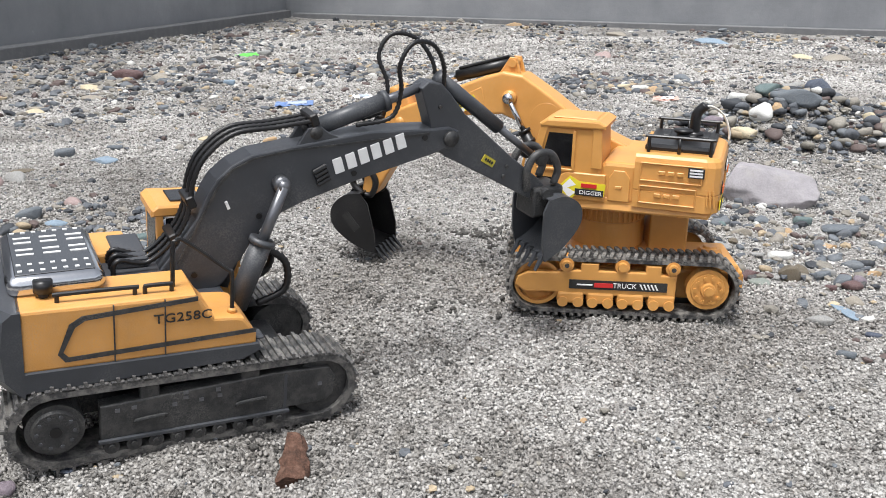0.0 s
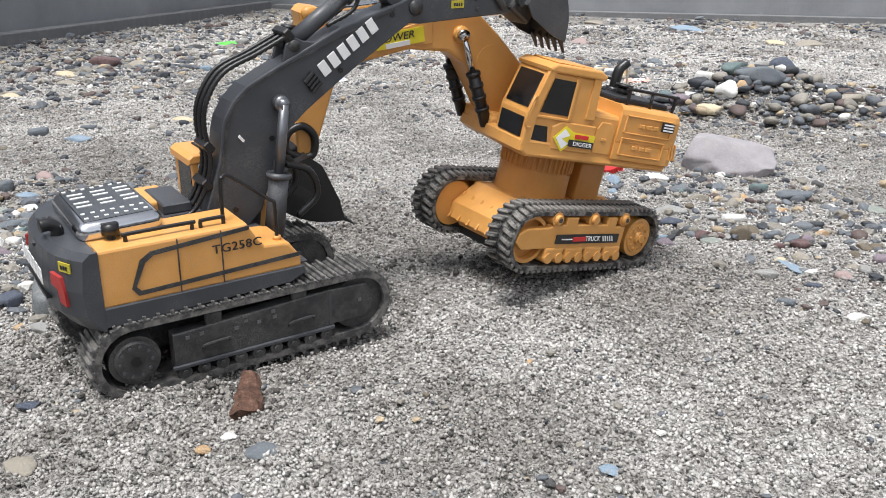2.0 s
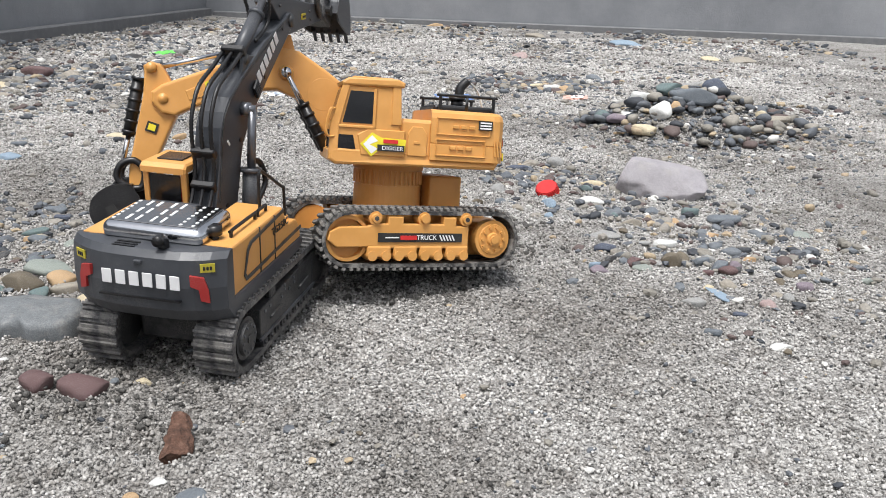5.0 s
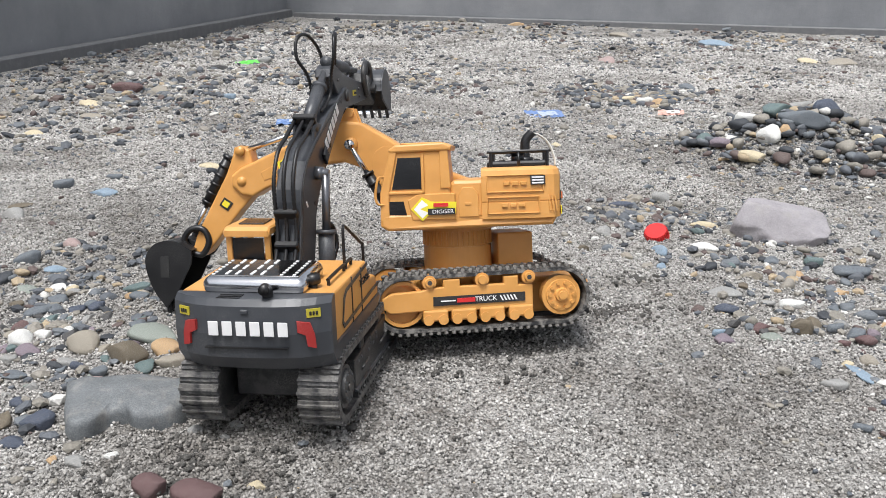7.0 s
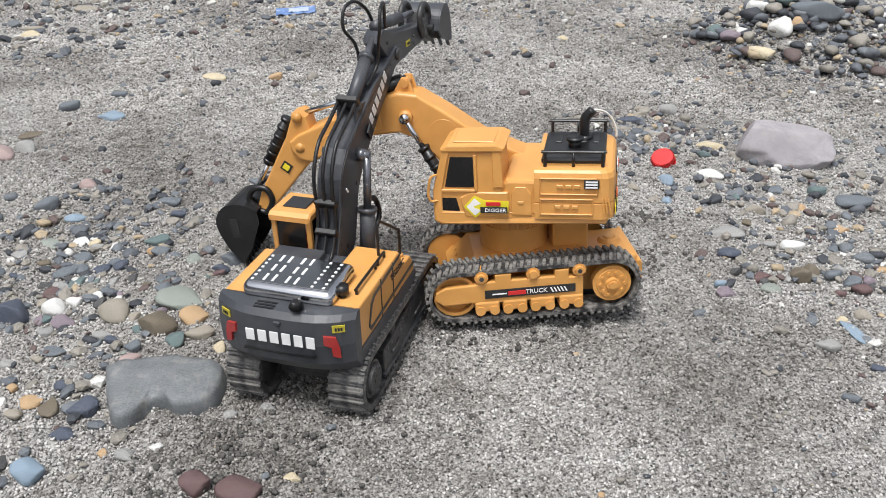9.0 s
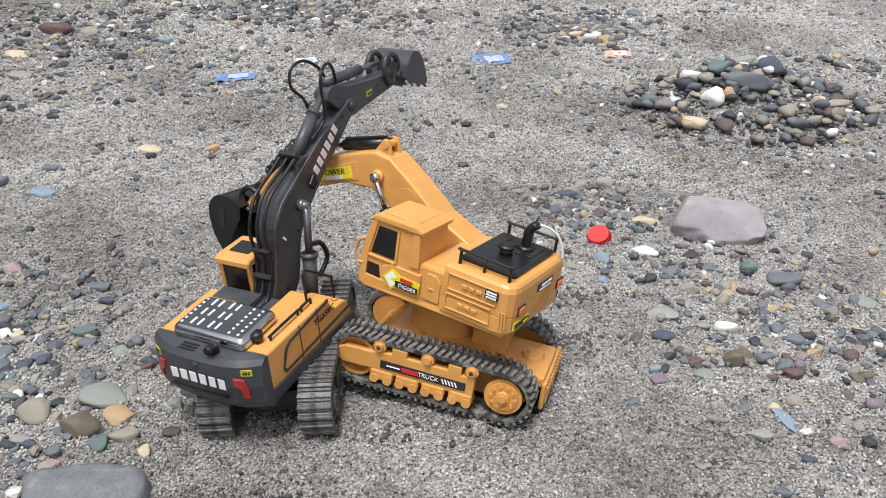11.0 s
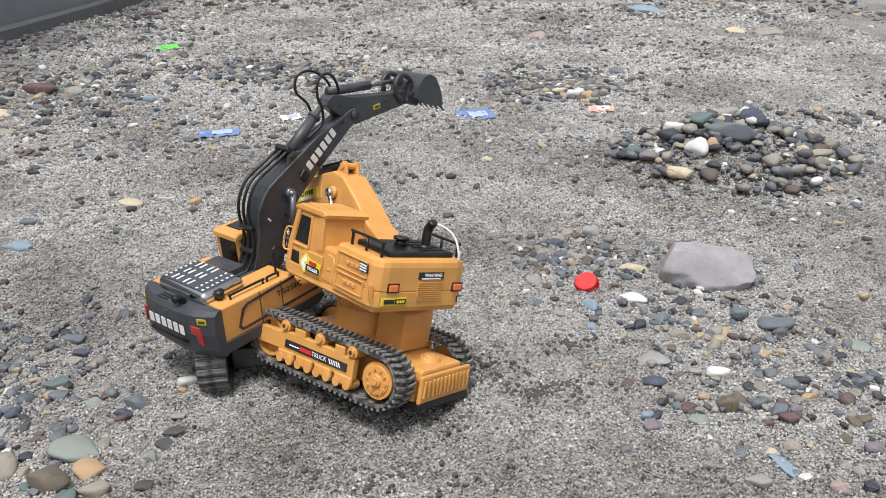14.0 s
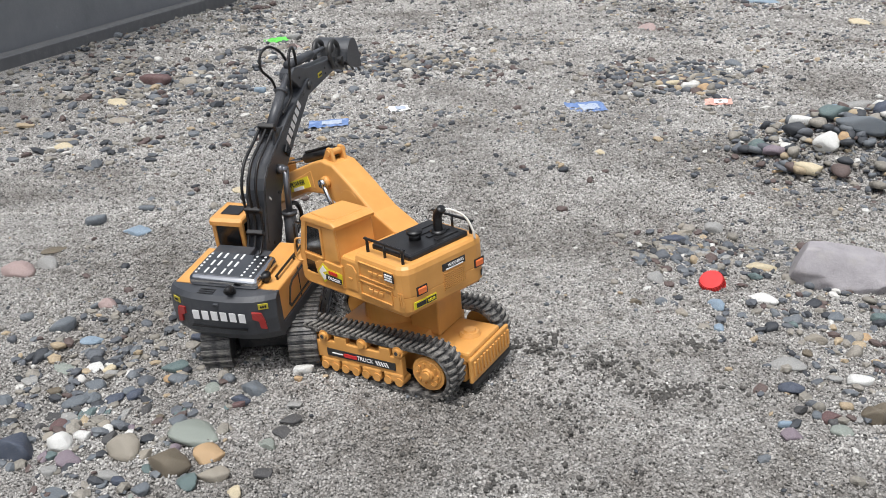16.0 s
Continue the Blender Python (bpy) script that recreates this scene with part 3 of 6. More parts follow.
    for k in range(3):
        plate("white_bar", 0.011, 0.0016, WHITE, tag, Matrix.Translation((0, 0.003 - 0.003 * k, 0.0008)))
    # rear face
    xr = -0.1022
    for y in (0.0413, -0.040):
        lamp = plate("tail_lamp", 0.014, 0.011, INK, root, up @ frame_of((xr, y, 0.1335), (0, -1, 0), UPZ), "amber tail lamp in a dark bezel")
        part("lens", box(bmesh.new(), (-0.0055, -0.004, 0), (0.0055, 0.004, 0.002), 0.0012), LAMP, lamp, "amber lens")
    wm = up @ frame_of((xr, -0.004, 0.1475), (0, -1, 0), UPZ)
    warn = plate("warning_label", 0.032, 0.0085, INK, root, wm, "black warning label")
    lettering("WARNING", 0.0058, WHITE, warn, Matrix.Translation((0.0025, 0.0005, 0.0008)), wide=0.8)
    part("triangle", prism(bmesh.new(), [(-0.0105, -0.0015), (-0.0065, -0.0015), (-0.0085, 0.0022)], -0.0009, -0.0004), LEMON, warn, "yellow warning triangle", pose(-0.002, 0, 0, 90, 0, 0))
    plate("white_bar", 0.024, 0.0012, WHITE, warn, Matrix.Translation((0.0, -0.0032, 0.0008)))
    bm = bmesh.new()
    for k in range(9):
        box(bm, (xr - 0.0012, -0.019, 0.1185 + 0.0025 * k), (xr + 0.0015, 0.011, 0.1200 + 0.0025 * k))
    house("rear_louvres", bm)
    lm = up @ frame_of((xr - 0.0002, 0.0385, 0.118), (0, -1, 0), UPZ)
    decal = plate("sticker", 0.030, 0.0088, LEMON, root, lm, "yellow and black maker sticker")
    plate("black_bar", 0.012, 0.005, INK, decal, Matrix.Translation((-0.006, 0, 0.0008)))
    plate("black_bar", 0.013, 0.006, INK, decal, Matrix.Translation((0.0075, 0, 0.0008)))
    bars(5, 0.010, 0.0035, LEMON, decal, Matrix.Translation((0.0075, 0, 0.0012)))
    decal = plate("sticker", 0.007, 0.007, INK, root, up @ frame_of((xr + 0.0024, -0.0455, 0.118), (0.6, -1, 0), UPZ), "dark sticker with pale print")
    bars(2, 0.006, 0.005, WHITE, decal, Matrix.Translation((0, 0, 0.0008)))
    # top of the engine housing
    cover = house("engine_cover", box(bmesh.new(), (-0.092, -0.038, 0.164), (-0.032, 0.044, 0.1725), 0.003), BLACK, "black engine cover")
    for k in range(4):
        part("cover_rib", box(bmesh.new(), (-0.085 + 0.012 * k, -0.030, 0.172), (-0.079 + 0.012 * k, 0.0, 0.1738), 0.0005, 1), BLACK, cover)
    bm = cyl(bmesh.new(), (-0.062, 0.010, 0.171), (-0.062, 0.010, 0.180), 0.0065, 0.006)
    cyl(bm, (-0.062, 0.010, 0.180), (-0.062, 0.010, 0.183), 0.0085, 0.0085)
    smooth(part("filler_cap", bm, BLACK, cover))
    bm = cyl(bmesh.new(), (-0.070, -0.016, 0.171), (-0.070, -0.016, 0.176), 0.0085, 0.008)
    tube(bm, [(-0.070, -0.016, 0.172), (-0.070, -0.016, 0.186), (-0.071, -0.016, 0.196), (-0.078, -0.016, 0.205)], 0.005, 12)
    smooth(part("exhaust_pipe", bm, BLACK, cover))
    smooth(part("white_wire", tube(bmesh.new(), [(-0.074, -0.016, 0.200), (-0.082, -0.022, 0.203), (-0.094, -0.032, 0.193), (-0.1005, -0.036, 0.176), (-0.1015, -0.037, 0.165)], 0.0012, 8), CREAM, cover, "thin white wire"))
    for y in (0.052, -0.043):
        rail = house("guard_rail", tube(bmesh.new(), [(-0.090, y, 0.165), (-0.090, y, 0.1815), (-0.0895, y, 0.1825), (-0.037, y, 0.1825), (-0.0365, y, 0.1815), (-0.0365, y, 0.165)], 0.0017, 8, 3), BLACK, "black guard rail")
        rods(rail, "post", (-0.063, y, 0.165), (-0.063, y, 0.182), 0.0015, BLACK)
    # boom
    bp = turn @ Matrix.Translation(AMBER_PIVOT) @ Matrix.Rotation(radians(-AMBER_BOOM), 4, "Y")
    prof = [(-0.035, 0.0), (0.035, -0.012), (0.06, 0.010), (0.085, 0.030), (0.105, 0.034), (0.14, 0.024), (0.185, -0.006), (0.195, -0.014), (0.208, -0.014), (0.219, -0.006), (0.221, 0.004), (0.213, 0.013), (0.16, 0.047), (0.13, 0.066), (0.112, 0.075), (0.092, 0.076), (0.062, 0.064), (0.02, 0.044), (-0.04, 0.03)]
    boom = part("boom", prism(bmesh.new(), prof, -0.0175, 0.0175, 0.003, 3), AMBER, root, "", bp)
    for side in (1, -1):
        y = 0.0172 * side
        bm = bmesh.new()
        prism(bm, [(0.122, 0.036), (0.185, 0.004), (0.19, 0.012), (0.13, 0.056)], min(y, y + 0.001 * side), max(y, y + 0.001 * side), 0.0005, 1)
        part("boom_panel", bm, AMBER, boom)
        bm = cyl(bmesh.new(), (0.06, y, 0.040), (0.06, y + 0.0005 * side, 0.040), 0.0165, 0.016, 28)
        part("boss_ring", bm, AMBER, boom)
        smooth(part("boss", cyl(bmesh.new(), (0.1, y, 0.0523), (0.1, y + 0.005 * side, 0.0523), 0.0075, 0.007, 20), AMBER, boom))
        part("ram_pin", cyl(bmesh.new(), (0.1, y, 0.0523), (0.1, y + 0.008 * side, 0.0523), 0.0032, 0.0032, 12), CHROME, boom, "bright pin head")
        sm = frame_of((0.152, y + 0.0012 * side, 0.030), (-side * 0.86, 0, side * 0.5), (0, 0, 1))
        decal = plate("sticker", 0.044, 0.013, LEMON, boom, sm, "yellow and black sticker")
        lettering("POWER", 0.0088, INK, decal, Matrix.Translation((-0.004, 0.0014, 0.0008)), shear=0.2, wide=1.1)
        plate("white_bar", 0.022, 0.004, WHITE, decal, Matrix.Translation((-0.003, -0.0045, 0.0009)))
        bm = bmesh.new()
        for k in range(3):
            prism(bm, [(0.014 + 0.0028 * k, -0.002), (0.0157 + 0.0028 * k, -0.002), (0.0175 + 0.0028 * k, 0.004), (0.0158 + 0.0028 * k, 0.004)], -0.0012, -0.0006)
        part("stripes", bm, INK, decal, "", pose(0, 0, 0, 90, 0, 0))
    bm = bmesh.new()
    for y in (-0.008, 0.008):
        prism(bm, [(0.094, 0.072), (0.118, 0.070), (0.110, 0.089), (0.103, 0.090)], y - 0.002, y + 0.002, 0.0006, 1)
    cyl(bm, (0.106, -0.012, 0.084), (0.106, 0.012, 0.084), 0.004, 0.004, 12)
    part("ram_lug", bm, AMBER, boom)
    inv = bp.inverted() @ turn
    for y in (0.024, -0.024):
        a = Vector((0.1, y, 0.0523))
        b = inv @ Vector((0.064, AMBER_PIVOT[1] + y, 0.112))
        d = (b - a).normalized()
        bm = cyl(bmesh.new(), a + d * 0.034, b, 0.0055, 0.0055, 14)
        for k in range(4):
            cyl(bm, a + d * (0.034 + 0.011 * k), a + d * (0.037 + 0.011 * k), 0.0066, 0.0066, 14)
        ram = smooth(part("boom_ram", bm, BLACK, boom, "black boom ram"))
        bm = cyl(bmesh.new(), a - d * 0.003, a + d * 0.04, 0.0028, 0.0028, 12)
        cyl(bm, a - Vector((0, 0.003, 0)), a + Vector((0, 0.003, 0)), 0.005, 0.005, 14)
        smooth(part("ram_rod", bm, CHROME, ram, "bright ram rod"))
    # stick and bucket, which swing
    prof = [(-0.031, 0.012), (-0.030, 0.022), (-0.024, 0.027), (-0.017, 0.024), (0.003, 0.019), (0.075, 0.011), (0.092, 0.006), (0.093, -0.005), (0.085, -0.009), (0.03, -0.014), (0.006, -0.017), (-0.010, -0.014), (-0.018, -0.002)]
    stick = part("stick", prism(bmesh.new(), prof, -0.0125, 0.0125, 0.002), AMBER, root)
    for side in (1, -1):
        y = 0.0125 * side
        bm = cyl(bmesh.new(), (0, y, 0), (0, y + 0.004 * side, 0), 0.011, 0.010, 24)
        cyl(bm, (0, y, 0), (0, y + 0.006 * side, 0), 0.0055, 0.005, 16)
        cyl(bm, (-0.0245, y, 0.0195), (-0.0245, y + 0.003 * side, 0.0195), 0.0055, 0.005, 16)
        smooth(part("pivot_boss", bm, AMBER, stick))
        decal = plate("sticker", 0.010, 0.011, INK, stick, frame_of((0.030, y + 0.0004 * side, 0.002), (-side, 0, 0), UPZ), "black and yellow sticker")
        plate("yellow_bar", 0.006, 0.007, LEMON, decal, Matrix.Translation((0, 0, 0.0008)))
    bm = cyl(bmesh.new(), (-0.012, 0, 0.029), (0.046, 0, 0.022), 0.0058, 0.0058, 14)
    for k in range(6):
        cyl(bm, (-0.012 + 0.0105 * k, 0, 0.029 - 0.00125 * k), (-0.009 + 0.0105 * k, 0, 0.0287 - 0.00125 * k), 0.0070, 0.0070, 14)
    ram = smooth(part("bucket_ram", bm, BLACK, stick, "black bucket ram"))
    smooth(part("ram_rod", cyl(bmesh.new(), (0.044, 0, 0.022), (0.078, 0, 0.019), 0.0025, 0.0025, 10), CHROME, ram, "bright ram rod"))
    bm = bmesh.new()
    for y in (-0.0145, 0.0145):
        tube(bm, [(0.093, y, 0.002), (0.088, y, 0.018), (0.074, y, 0.019), (0.066, y, 0.008), (0.073, y, -0.004), (0.088, y, -0.006), (0.093, y, 0.002)], 0.0034, 8, 5)
    smooth(part("bucket_link", bm, BLACK, stick, "black ring-shaped bucket link"))
    bucket = bucket_mesh(root, None, 0.058, 0.070, BLACK, 6, "black toothed bucket")
    for side in (1, -1):
        bm_pose = frame_of((0.029, (0.029 + 0.0014) * side, 0.020), (0.9 * side, 0, -0.4 * side), (0.4, 0, 0.9))
        decal = plate("sticker", 0.022, 0.009, INK, bucket, bm_pose, "black sticker with red and white print")
        plate("red_bar", 0.010, 0.003, RED, decal, Matrix.Translation((0.004, 0.003, 0.0008)))
        bars(6, 0.018, 0.003, WHITE, decal, Matrix.Translation((0, -0.0015, 0.0008)))
        plate("yellow_bar", 0.004, 0.006, LEMON, decal, Matrix.Translation((-0.0095, -0.001, 0.0009)))
    ram = smooth(part("stick_ram", cyl(bmesh.new(), (0, 0, 0), (0.062, 0, 0), 0.006, 0.006, 14), BLACK, root, "black stick ram"))
    part("hose_clip", box(bmesh.new(), (0.004, -0.003, 0.0055), (0.058, 0.003, 0.0085), 0.0008, 1), BLACK, ram)
    rod = smooth(part("ram_rod", cyl(bmesh.new(), (-0.07, 0, 0), (0, 0, 0), 0.0027, 0.0027, 12), CHROME, root, "bright ram rod"))
    return root, bp, stick, bucket, ram, rod


AMBER_SWING, AMBER_PIVOT, AMBER_BOOM, AMBER_REACH = -15.0, (0.0161, -0.0223, 0.1170), 9.6, 0.209
amber = amber_excavator()


# ---- the grey and yellow toy excavator ----
# darker metal tone that paints the dark reflection on the chrome lid
LIDREFLECTION = plastic("lid_reflection", (0.27, 0.275, 0.28), 0.13, 0.08, 1.0)
GREY_PIVOT, GREY_REACH = (0.0208, 0.002, 0.1076), 0.2155
YC = -0.005


def shoe(pitch, width):
    bm = bmesh.new()
    box(bm, (-pitch * 0.44, -width / 2, -0.0012), (pitch * 0.44, width / 2, 0.0012), 0.0004, 1)
    box(bm, (-pitch * 0.10, -width / 2, 0.0010), (pitch * 0.12, width / 2, 0.0034))
    return bm


def grey_excavator():
    root = tagged(new("toy_excavator"), "dark grey and yellow toy excavator with raised long boom", "toy excavator", "toy excavators")
    bm = box(bmesh.new(), (-0.062, YC - 0.030, 0.018), (0.095, YC + 0.030, 0.042), 0.003)
    cyl(bm, (0.015, YC, 0.040), (0.015, YC, 0.060), 0.032, 0.032, 32)
    part("undercarriage", bm, DARK, root)
    wheels = (-0.066, 0.0305, 0.027, 0.104, 0.0305, 0.026)
    for side in (1, -1):
        yc = YC + 0.0475 * side
        chain(root, "track", yc, 0.032, wheels, 54, LINK, 0.0048, shoe, "dusty dark grey chain track")
        out = yc + 0.0145 * side
        bm = cyl(bmesh.new(), (-0.066, yc - 0.012 * side, 0.0305), (-0.066, out, 0.0305), 0.0172, 0.0172, 28)
        cyl(bm, (-0.066, out, 0.0305), (-0.066, out + 0.003 * side, 0.0305), 0.0140, 0.0132, 28)
        sprocket = part("sprocket", bm, DARK, root)
        part("hub", cyl(bmesh.new(), (-0.066, out, 0.0305), (-0.066, out + 0.0036 * side, 0.0305), 0.0042, 0.0036, 12), BLACK, sprocket)
        bolt = mesh_of("bolt", cyl(bmesh.new(), (0, 0, 0), (0, 0.0037 * side, 0), 0.0012, seg=8), GREY)
        for i in range(10):
            a = 2 * math.pi * i / 10
            share("bolt", bolt, sprocket, Matrix.Translation((-0.066 + 0.0108 * math.cos(a), out, 0.0305 + 0.0108 * math.sin(a))))
        part("idler", cyl(bmesh.new(), (0.104, yc - 0.014 * side, 0.0305), (0.104, yc + 0.012 * side, 0.0305), 0.021, 0.021, 28), DARK, root)
        lo, hi = sorted((out - 0.010 * side, out + 0.001 * side))
        rail = part("track_frame", prism(bmesh.new(), [(-0.040, 0.017), (0.080, 0.017), (0.082, 0.019), (0.108, 0.019), (0.114, 0.024), (0.115, 0.038), (0.110, 0.046), (0.078, 0.0475), (-0.040, 0.042)], lo, hi, 0.001), DARK, root)
        face = out + 0.0012 * side
        part("ledge", box(bmesh.new(), (-0.042, min(out, face + 0.0015 * side), 0.0155), (0.082, max(out, face + 0.0015 * side), 0.0185), 0.0006, 1), GREY, rail)
        part("end_seam", box(bmesh.new(), (0.078, min(out, face), 0.019), (0.080, max(out, face), 0.045)), GREY, rail)
        for i in range(9):
            x = -0.034 + 0.0136 * i
            bm = cyl(bmesh.new(), (x, out - 0.014 * side, 0.0125), (x, out + 0.002 * side, 0.0125), 0.0052, 0.0048, 14)
            cyl(bm, (x, out, 0.0125), (x, out + 0.0035 * side, 0.0125), 0.0024, 0.002, 10)
            part("roller", bm, DARK, rail)
        for x in (-0.010, 0.055):
            part("step_bar", tube(bmesh.new(), [(x - 0.010, out, 0.026), (x - 0.008, out + 0.003 * side, 0.030), (x + 0.008, out + 0.003 * side, 0.031), (x + 0.010, out, 0.028)], 0.0011, 6, 3), DARK, rail)
            part("guide", box(bmesh.new(), (x - 0.006, min(out - 0.006 * side, out), 0.040), (x + 0.006, max(out - 0.006 * side, out), 0.052), 0.001, 1), DARK, rail)
        hole = mesh_of("bright_hole", box(bmesh.new(), (-0.0015, -0.0006, -0.0012), (0.0015, 0.0006, 0.0012)), STEEL)
        for i, (dx, dz) in enumerate(((-0.030, 0.038), (-0.020, 0.0385), (0.005, 0.036), (0.012, 0.040), (0.012, 0.0435), (0.022, 0.0365), (0.034, 0.0375), (0.033, 0.042))):
            share("bright_hole", hole, rail, Matrix.Translation((dx, out + 0.0012 * side, dz)))
        share("bright_hole", hole, rail, Matrix.Translation((0.1035, out + 0.0012 * side, 0.034)))
    lower = list(root.children)
    # upper house
    yr, yl = YC - 0.0605, YC + 0.0605
    bm = prism(bmesh.new(), [(-0.082, 0.057), (0.050, 0.060), (0.062, 0.066), (0.060, 0.0715), (-0.082, 0.0715)], yr - 0.001, yl + 0.001, 0.001, 1)
    part("skirt", bm, GREY, root, "scuffed dark grey skirt")
    top = 0.1105
    deck = part("right_hood", prism(bmesh.new(), [(-0.082, 0.0705), (0.0585, 0.0705), (0.0585, 0.078), (0.050, 0.090), (0.045, 0.0915), (0.031, 0.0925), (0.027, 0.097), (0.019, top), (-0.082, top)], yr, YC - 0.018, 0.002, 2), YELLOW, root, "yellow right-hand hood")
    part("left_hood", prism(bmesh.new(), [(-0.082, 0.0705), (0.0, 0.0705), (0.0, 0.100), (-0.006, top), (-0.082, top)], YC + 0.018, yl, 0.002, 2), YELLOW, root, "yellow left-hand hood")
    part("mid_deck", box(bmesh.new(), (-0.082, YC - 0.0185, 0.0705), (0.010, YC + 0.0185, 0.104), 0.001, 1), GREY, root, "grey grated deck between the hoods")
    part("boom_foot", box(bmesh.new(), (0.004, YC - 0.016, 0.0705), (0.05, YC + 0.016, 0.088), 0.002), GREY, root)
    # side stripe and seams
    y = yr - 0.0006
    sm = frame_of((0, y, 0), (1, 0, 0), UPZ)
    bm = bmesh.new()
    for pts in ([(-0.062, 0.081), (-0.058, 0.0755), (0.0575, 0.0795), (0.0575, 0.0825), (-0.056, 0.0785), (-0.059, 0.082)],
                [(-0.062, 0.081), (-0.059, 0.082), (-0.052, 0.0975), (-0.046, 0.1015), (0.020, 0.1065), (0.020, 0.1095), (-0.048, 0.1045), (-0.055, 0.100)]):
        prism(bm, pts, -0.0003, 0.0003)
    part("side_stripe", bm, DARK, deck, "dark grey side stripe", Matrix.Translation((0, y, 0)))
    for x in (-0.030, 0.000):
        part("panel_seam", box(bmesh.new(), (x - 0.0004, y - 0.0002, 0.0718), (x + 0.0004, y + 0.002, 0.1095)), DARK, deck)
    lettering("TG258C", 0.0088, INK, deck, sm @ Matrix.Translation((0.011, 0.0965, 0.0002)), wide=1.15)
    # counterweight
    bm = bmesh.new()
    cols = []
    for k in range(13):
        a = -1 + 2 * k / 12
        yy = YC + a * 0.0615
        xb = -0.108 + 0.016 * abs(a) ** 3.2
        cols.append([bm.verts.new(v) for v in ((-0.0805, yy, 0.055), (xb + 0.010, yy, 0.0555), (xb + 0.001, yy, 0.067), (xb - 0.0005, yy, 0.085), (xb + 0.002, yy, 0.106), (xb + 0.007, yy, 0.1105), (-0.0805, yy, 0.1105))])
    for a, b in zip(cols, cols[1:]):
        for k in range(7):
            bm.faces.new((a[k], a[(k + 1) % 7], b[(k + 1) % 7], b[k]))
    bm.faces.new(cols[0])
    bm.faces.new(cols[-1][::-1])
    weight = part("counterweight", bm, GREY, root, "dark grey curved counterweight")
    xb = -0.1092
    part("groove", box(bmesh.new(), (xb + 0.0002, YC - 0.032, 0.0745), (xb + 0.004, YC + 0.032, 0.0757)), BLACK, weight)
    bars(6, 0.064, 0.011, WHITE, weight, frame_of((xb - 0.0006, YC - 0.003, 0.0905), (0, -1, 0), UPZ))
    for side, lab in ((1, 0.0475), (-1, -0.0475)):
        yy = YC + lab
        bm = prism(bmesh.new(), [(-0.006, -0.011), (0.004, -0.009), (0.0068, 0.0), (0.0075, 0.0105), (0.001, 0.0085), (0.0, 0.0), (-0.006, -0.003)], -0.0014, 0.001)
        ax = frame_of((xb + 0.0062, yy - 0.003 * side, 0.0845), (0.40, -1, 0) if side < 0 else (-0.40, -1, 0), UPZ)
        m = ax @ pose(0, 0, 0, 90, 0, 0) if side < 0 else ax @ Matrix.Scale(-1, 4, (1, 0, 0)) @ pose(0, 0, 0, 90, 0, 0)
        if side > 0:
            for v in bm.verts:
                v.co.x *= -1
            m = ax @ pose(0, 0, 0, 90, 0, 0)
        part("tail_lamp", bm, TAIL, weight, "red tail lamp", m)
        tag = plate("label_plate", 0.0105, 0.0065, OLIVE, weight, frame_of((xb + 0.0105, YC + side * 0.0500, 0.1005), (0.5 if side < 0 else -0.5, -1, 0), UPZ), "small yellow label")
        bars(3, 0.007, 0.003, INK, tag, Matrix.Translation((0, 0, 0.0007)))
    part("latch", box(bmesh.new(), (xb + 0.001, YC - 0.003, 0.101), (xb + 0.004, YC + 0.003, 0.104), 0.0006, 1), GREY, weight)
    smooth(part("tail_pipe", tube(bmesh.new(), [(-0.094, YC - 0.014, 0.108), (-0.094, YC - 0.014, 0.115), (-0.098, YC - 0.014, 0.118), (-0.104, YC - 0.015, 0.118)], 0.0042, 12), BLACK, weight))
    bm = bmesh.new()
    for k in range(3):
        box(bm, (-0.100 + 0.004 * k, YC + 0.006, 0.1100), (-0.098 + 0.004 * k, YC + 0.024, 0.1112))
    part("vent", bm, BLACK, weight)
    # chrome engine cover, a rounded lid with rows of slots, white as painted highlights
    bm = box(bmesh.new(), (-0.083, YC - 0.040, 0.110), (-0.027, YC + 0.042, 0.1245), 0.007, 4)
    lid = smooth(part("engine_cover", bm, CHROME, root, "chrome-plated engine cover with slots", pose(0, 0, 0, 0, -1.5, 0)))
    # thin sheet added on the lid: its dark reflection put into colour
    part("top_panel", box(bmesh.new(), (-0.0775, YC - 0.0345, 0.1240), (-0.0325, YC + 0.0365, 0.12495), 0.0004, 1), LIDREFLECTION, lid, "dark reflection painted on the lid top")
    slot = mesh_of("slot", box(bmesh.new(), (-0.0050, -0.0011, 0), (0.0050, 0.0011, 0.0011)), WHITE)
    dot = mesh_of("slot", box(bmesh.new(), (-0.0013, -0.0011, 0), (0.0013, 0.0011, 0.0011)), WHITE)
    for row, yy in enumerate((-0.030, -0.020, -0.004, 0.004, 0.016, 0.024, 0.034)):
        for k in range(3 if row in (2, 3, 4, 5) else 7):
            x = -0.0745 + (0.0155 if row in (2, 3, 4, 5) else 0.0064) * k + (0.005 if row in (2, 3, 4, 5) else 0)
            share("slot", slot if row in (2, 3, 4, 5) else dot, lid, Matrix.Translation((x, YC + yy, 0.1243)))
    bm = cyl(bmesh.new(), (-0.0664, -0.046, 0.108), (-0.0664, -0.046, 0.114), 0.003, 0.003, 14)
    cyl(bm, (-0.0664, -0.046, 0.114), (-0.0664, -0.046, 0.121), 0.0056, 0.0056, 18)
    smooth(part("filler_cap", bm, BLACK, root, "black filler cap"))
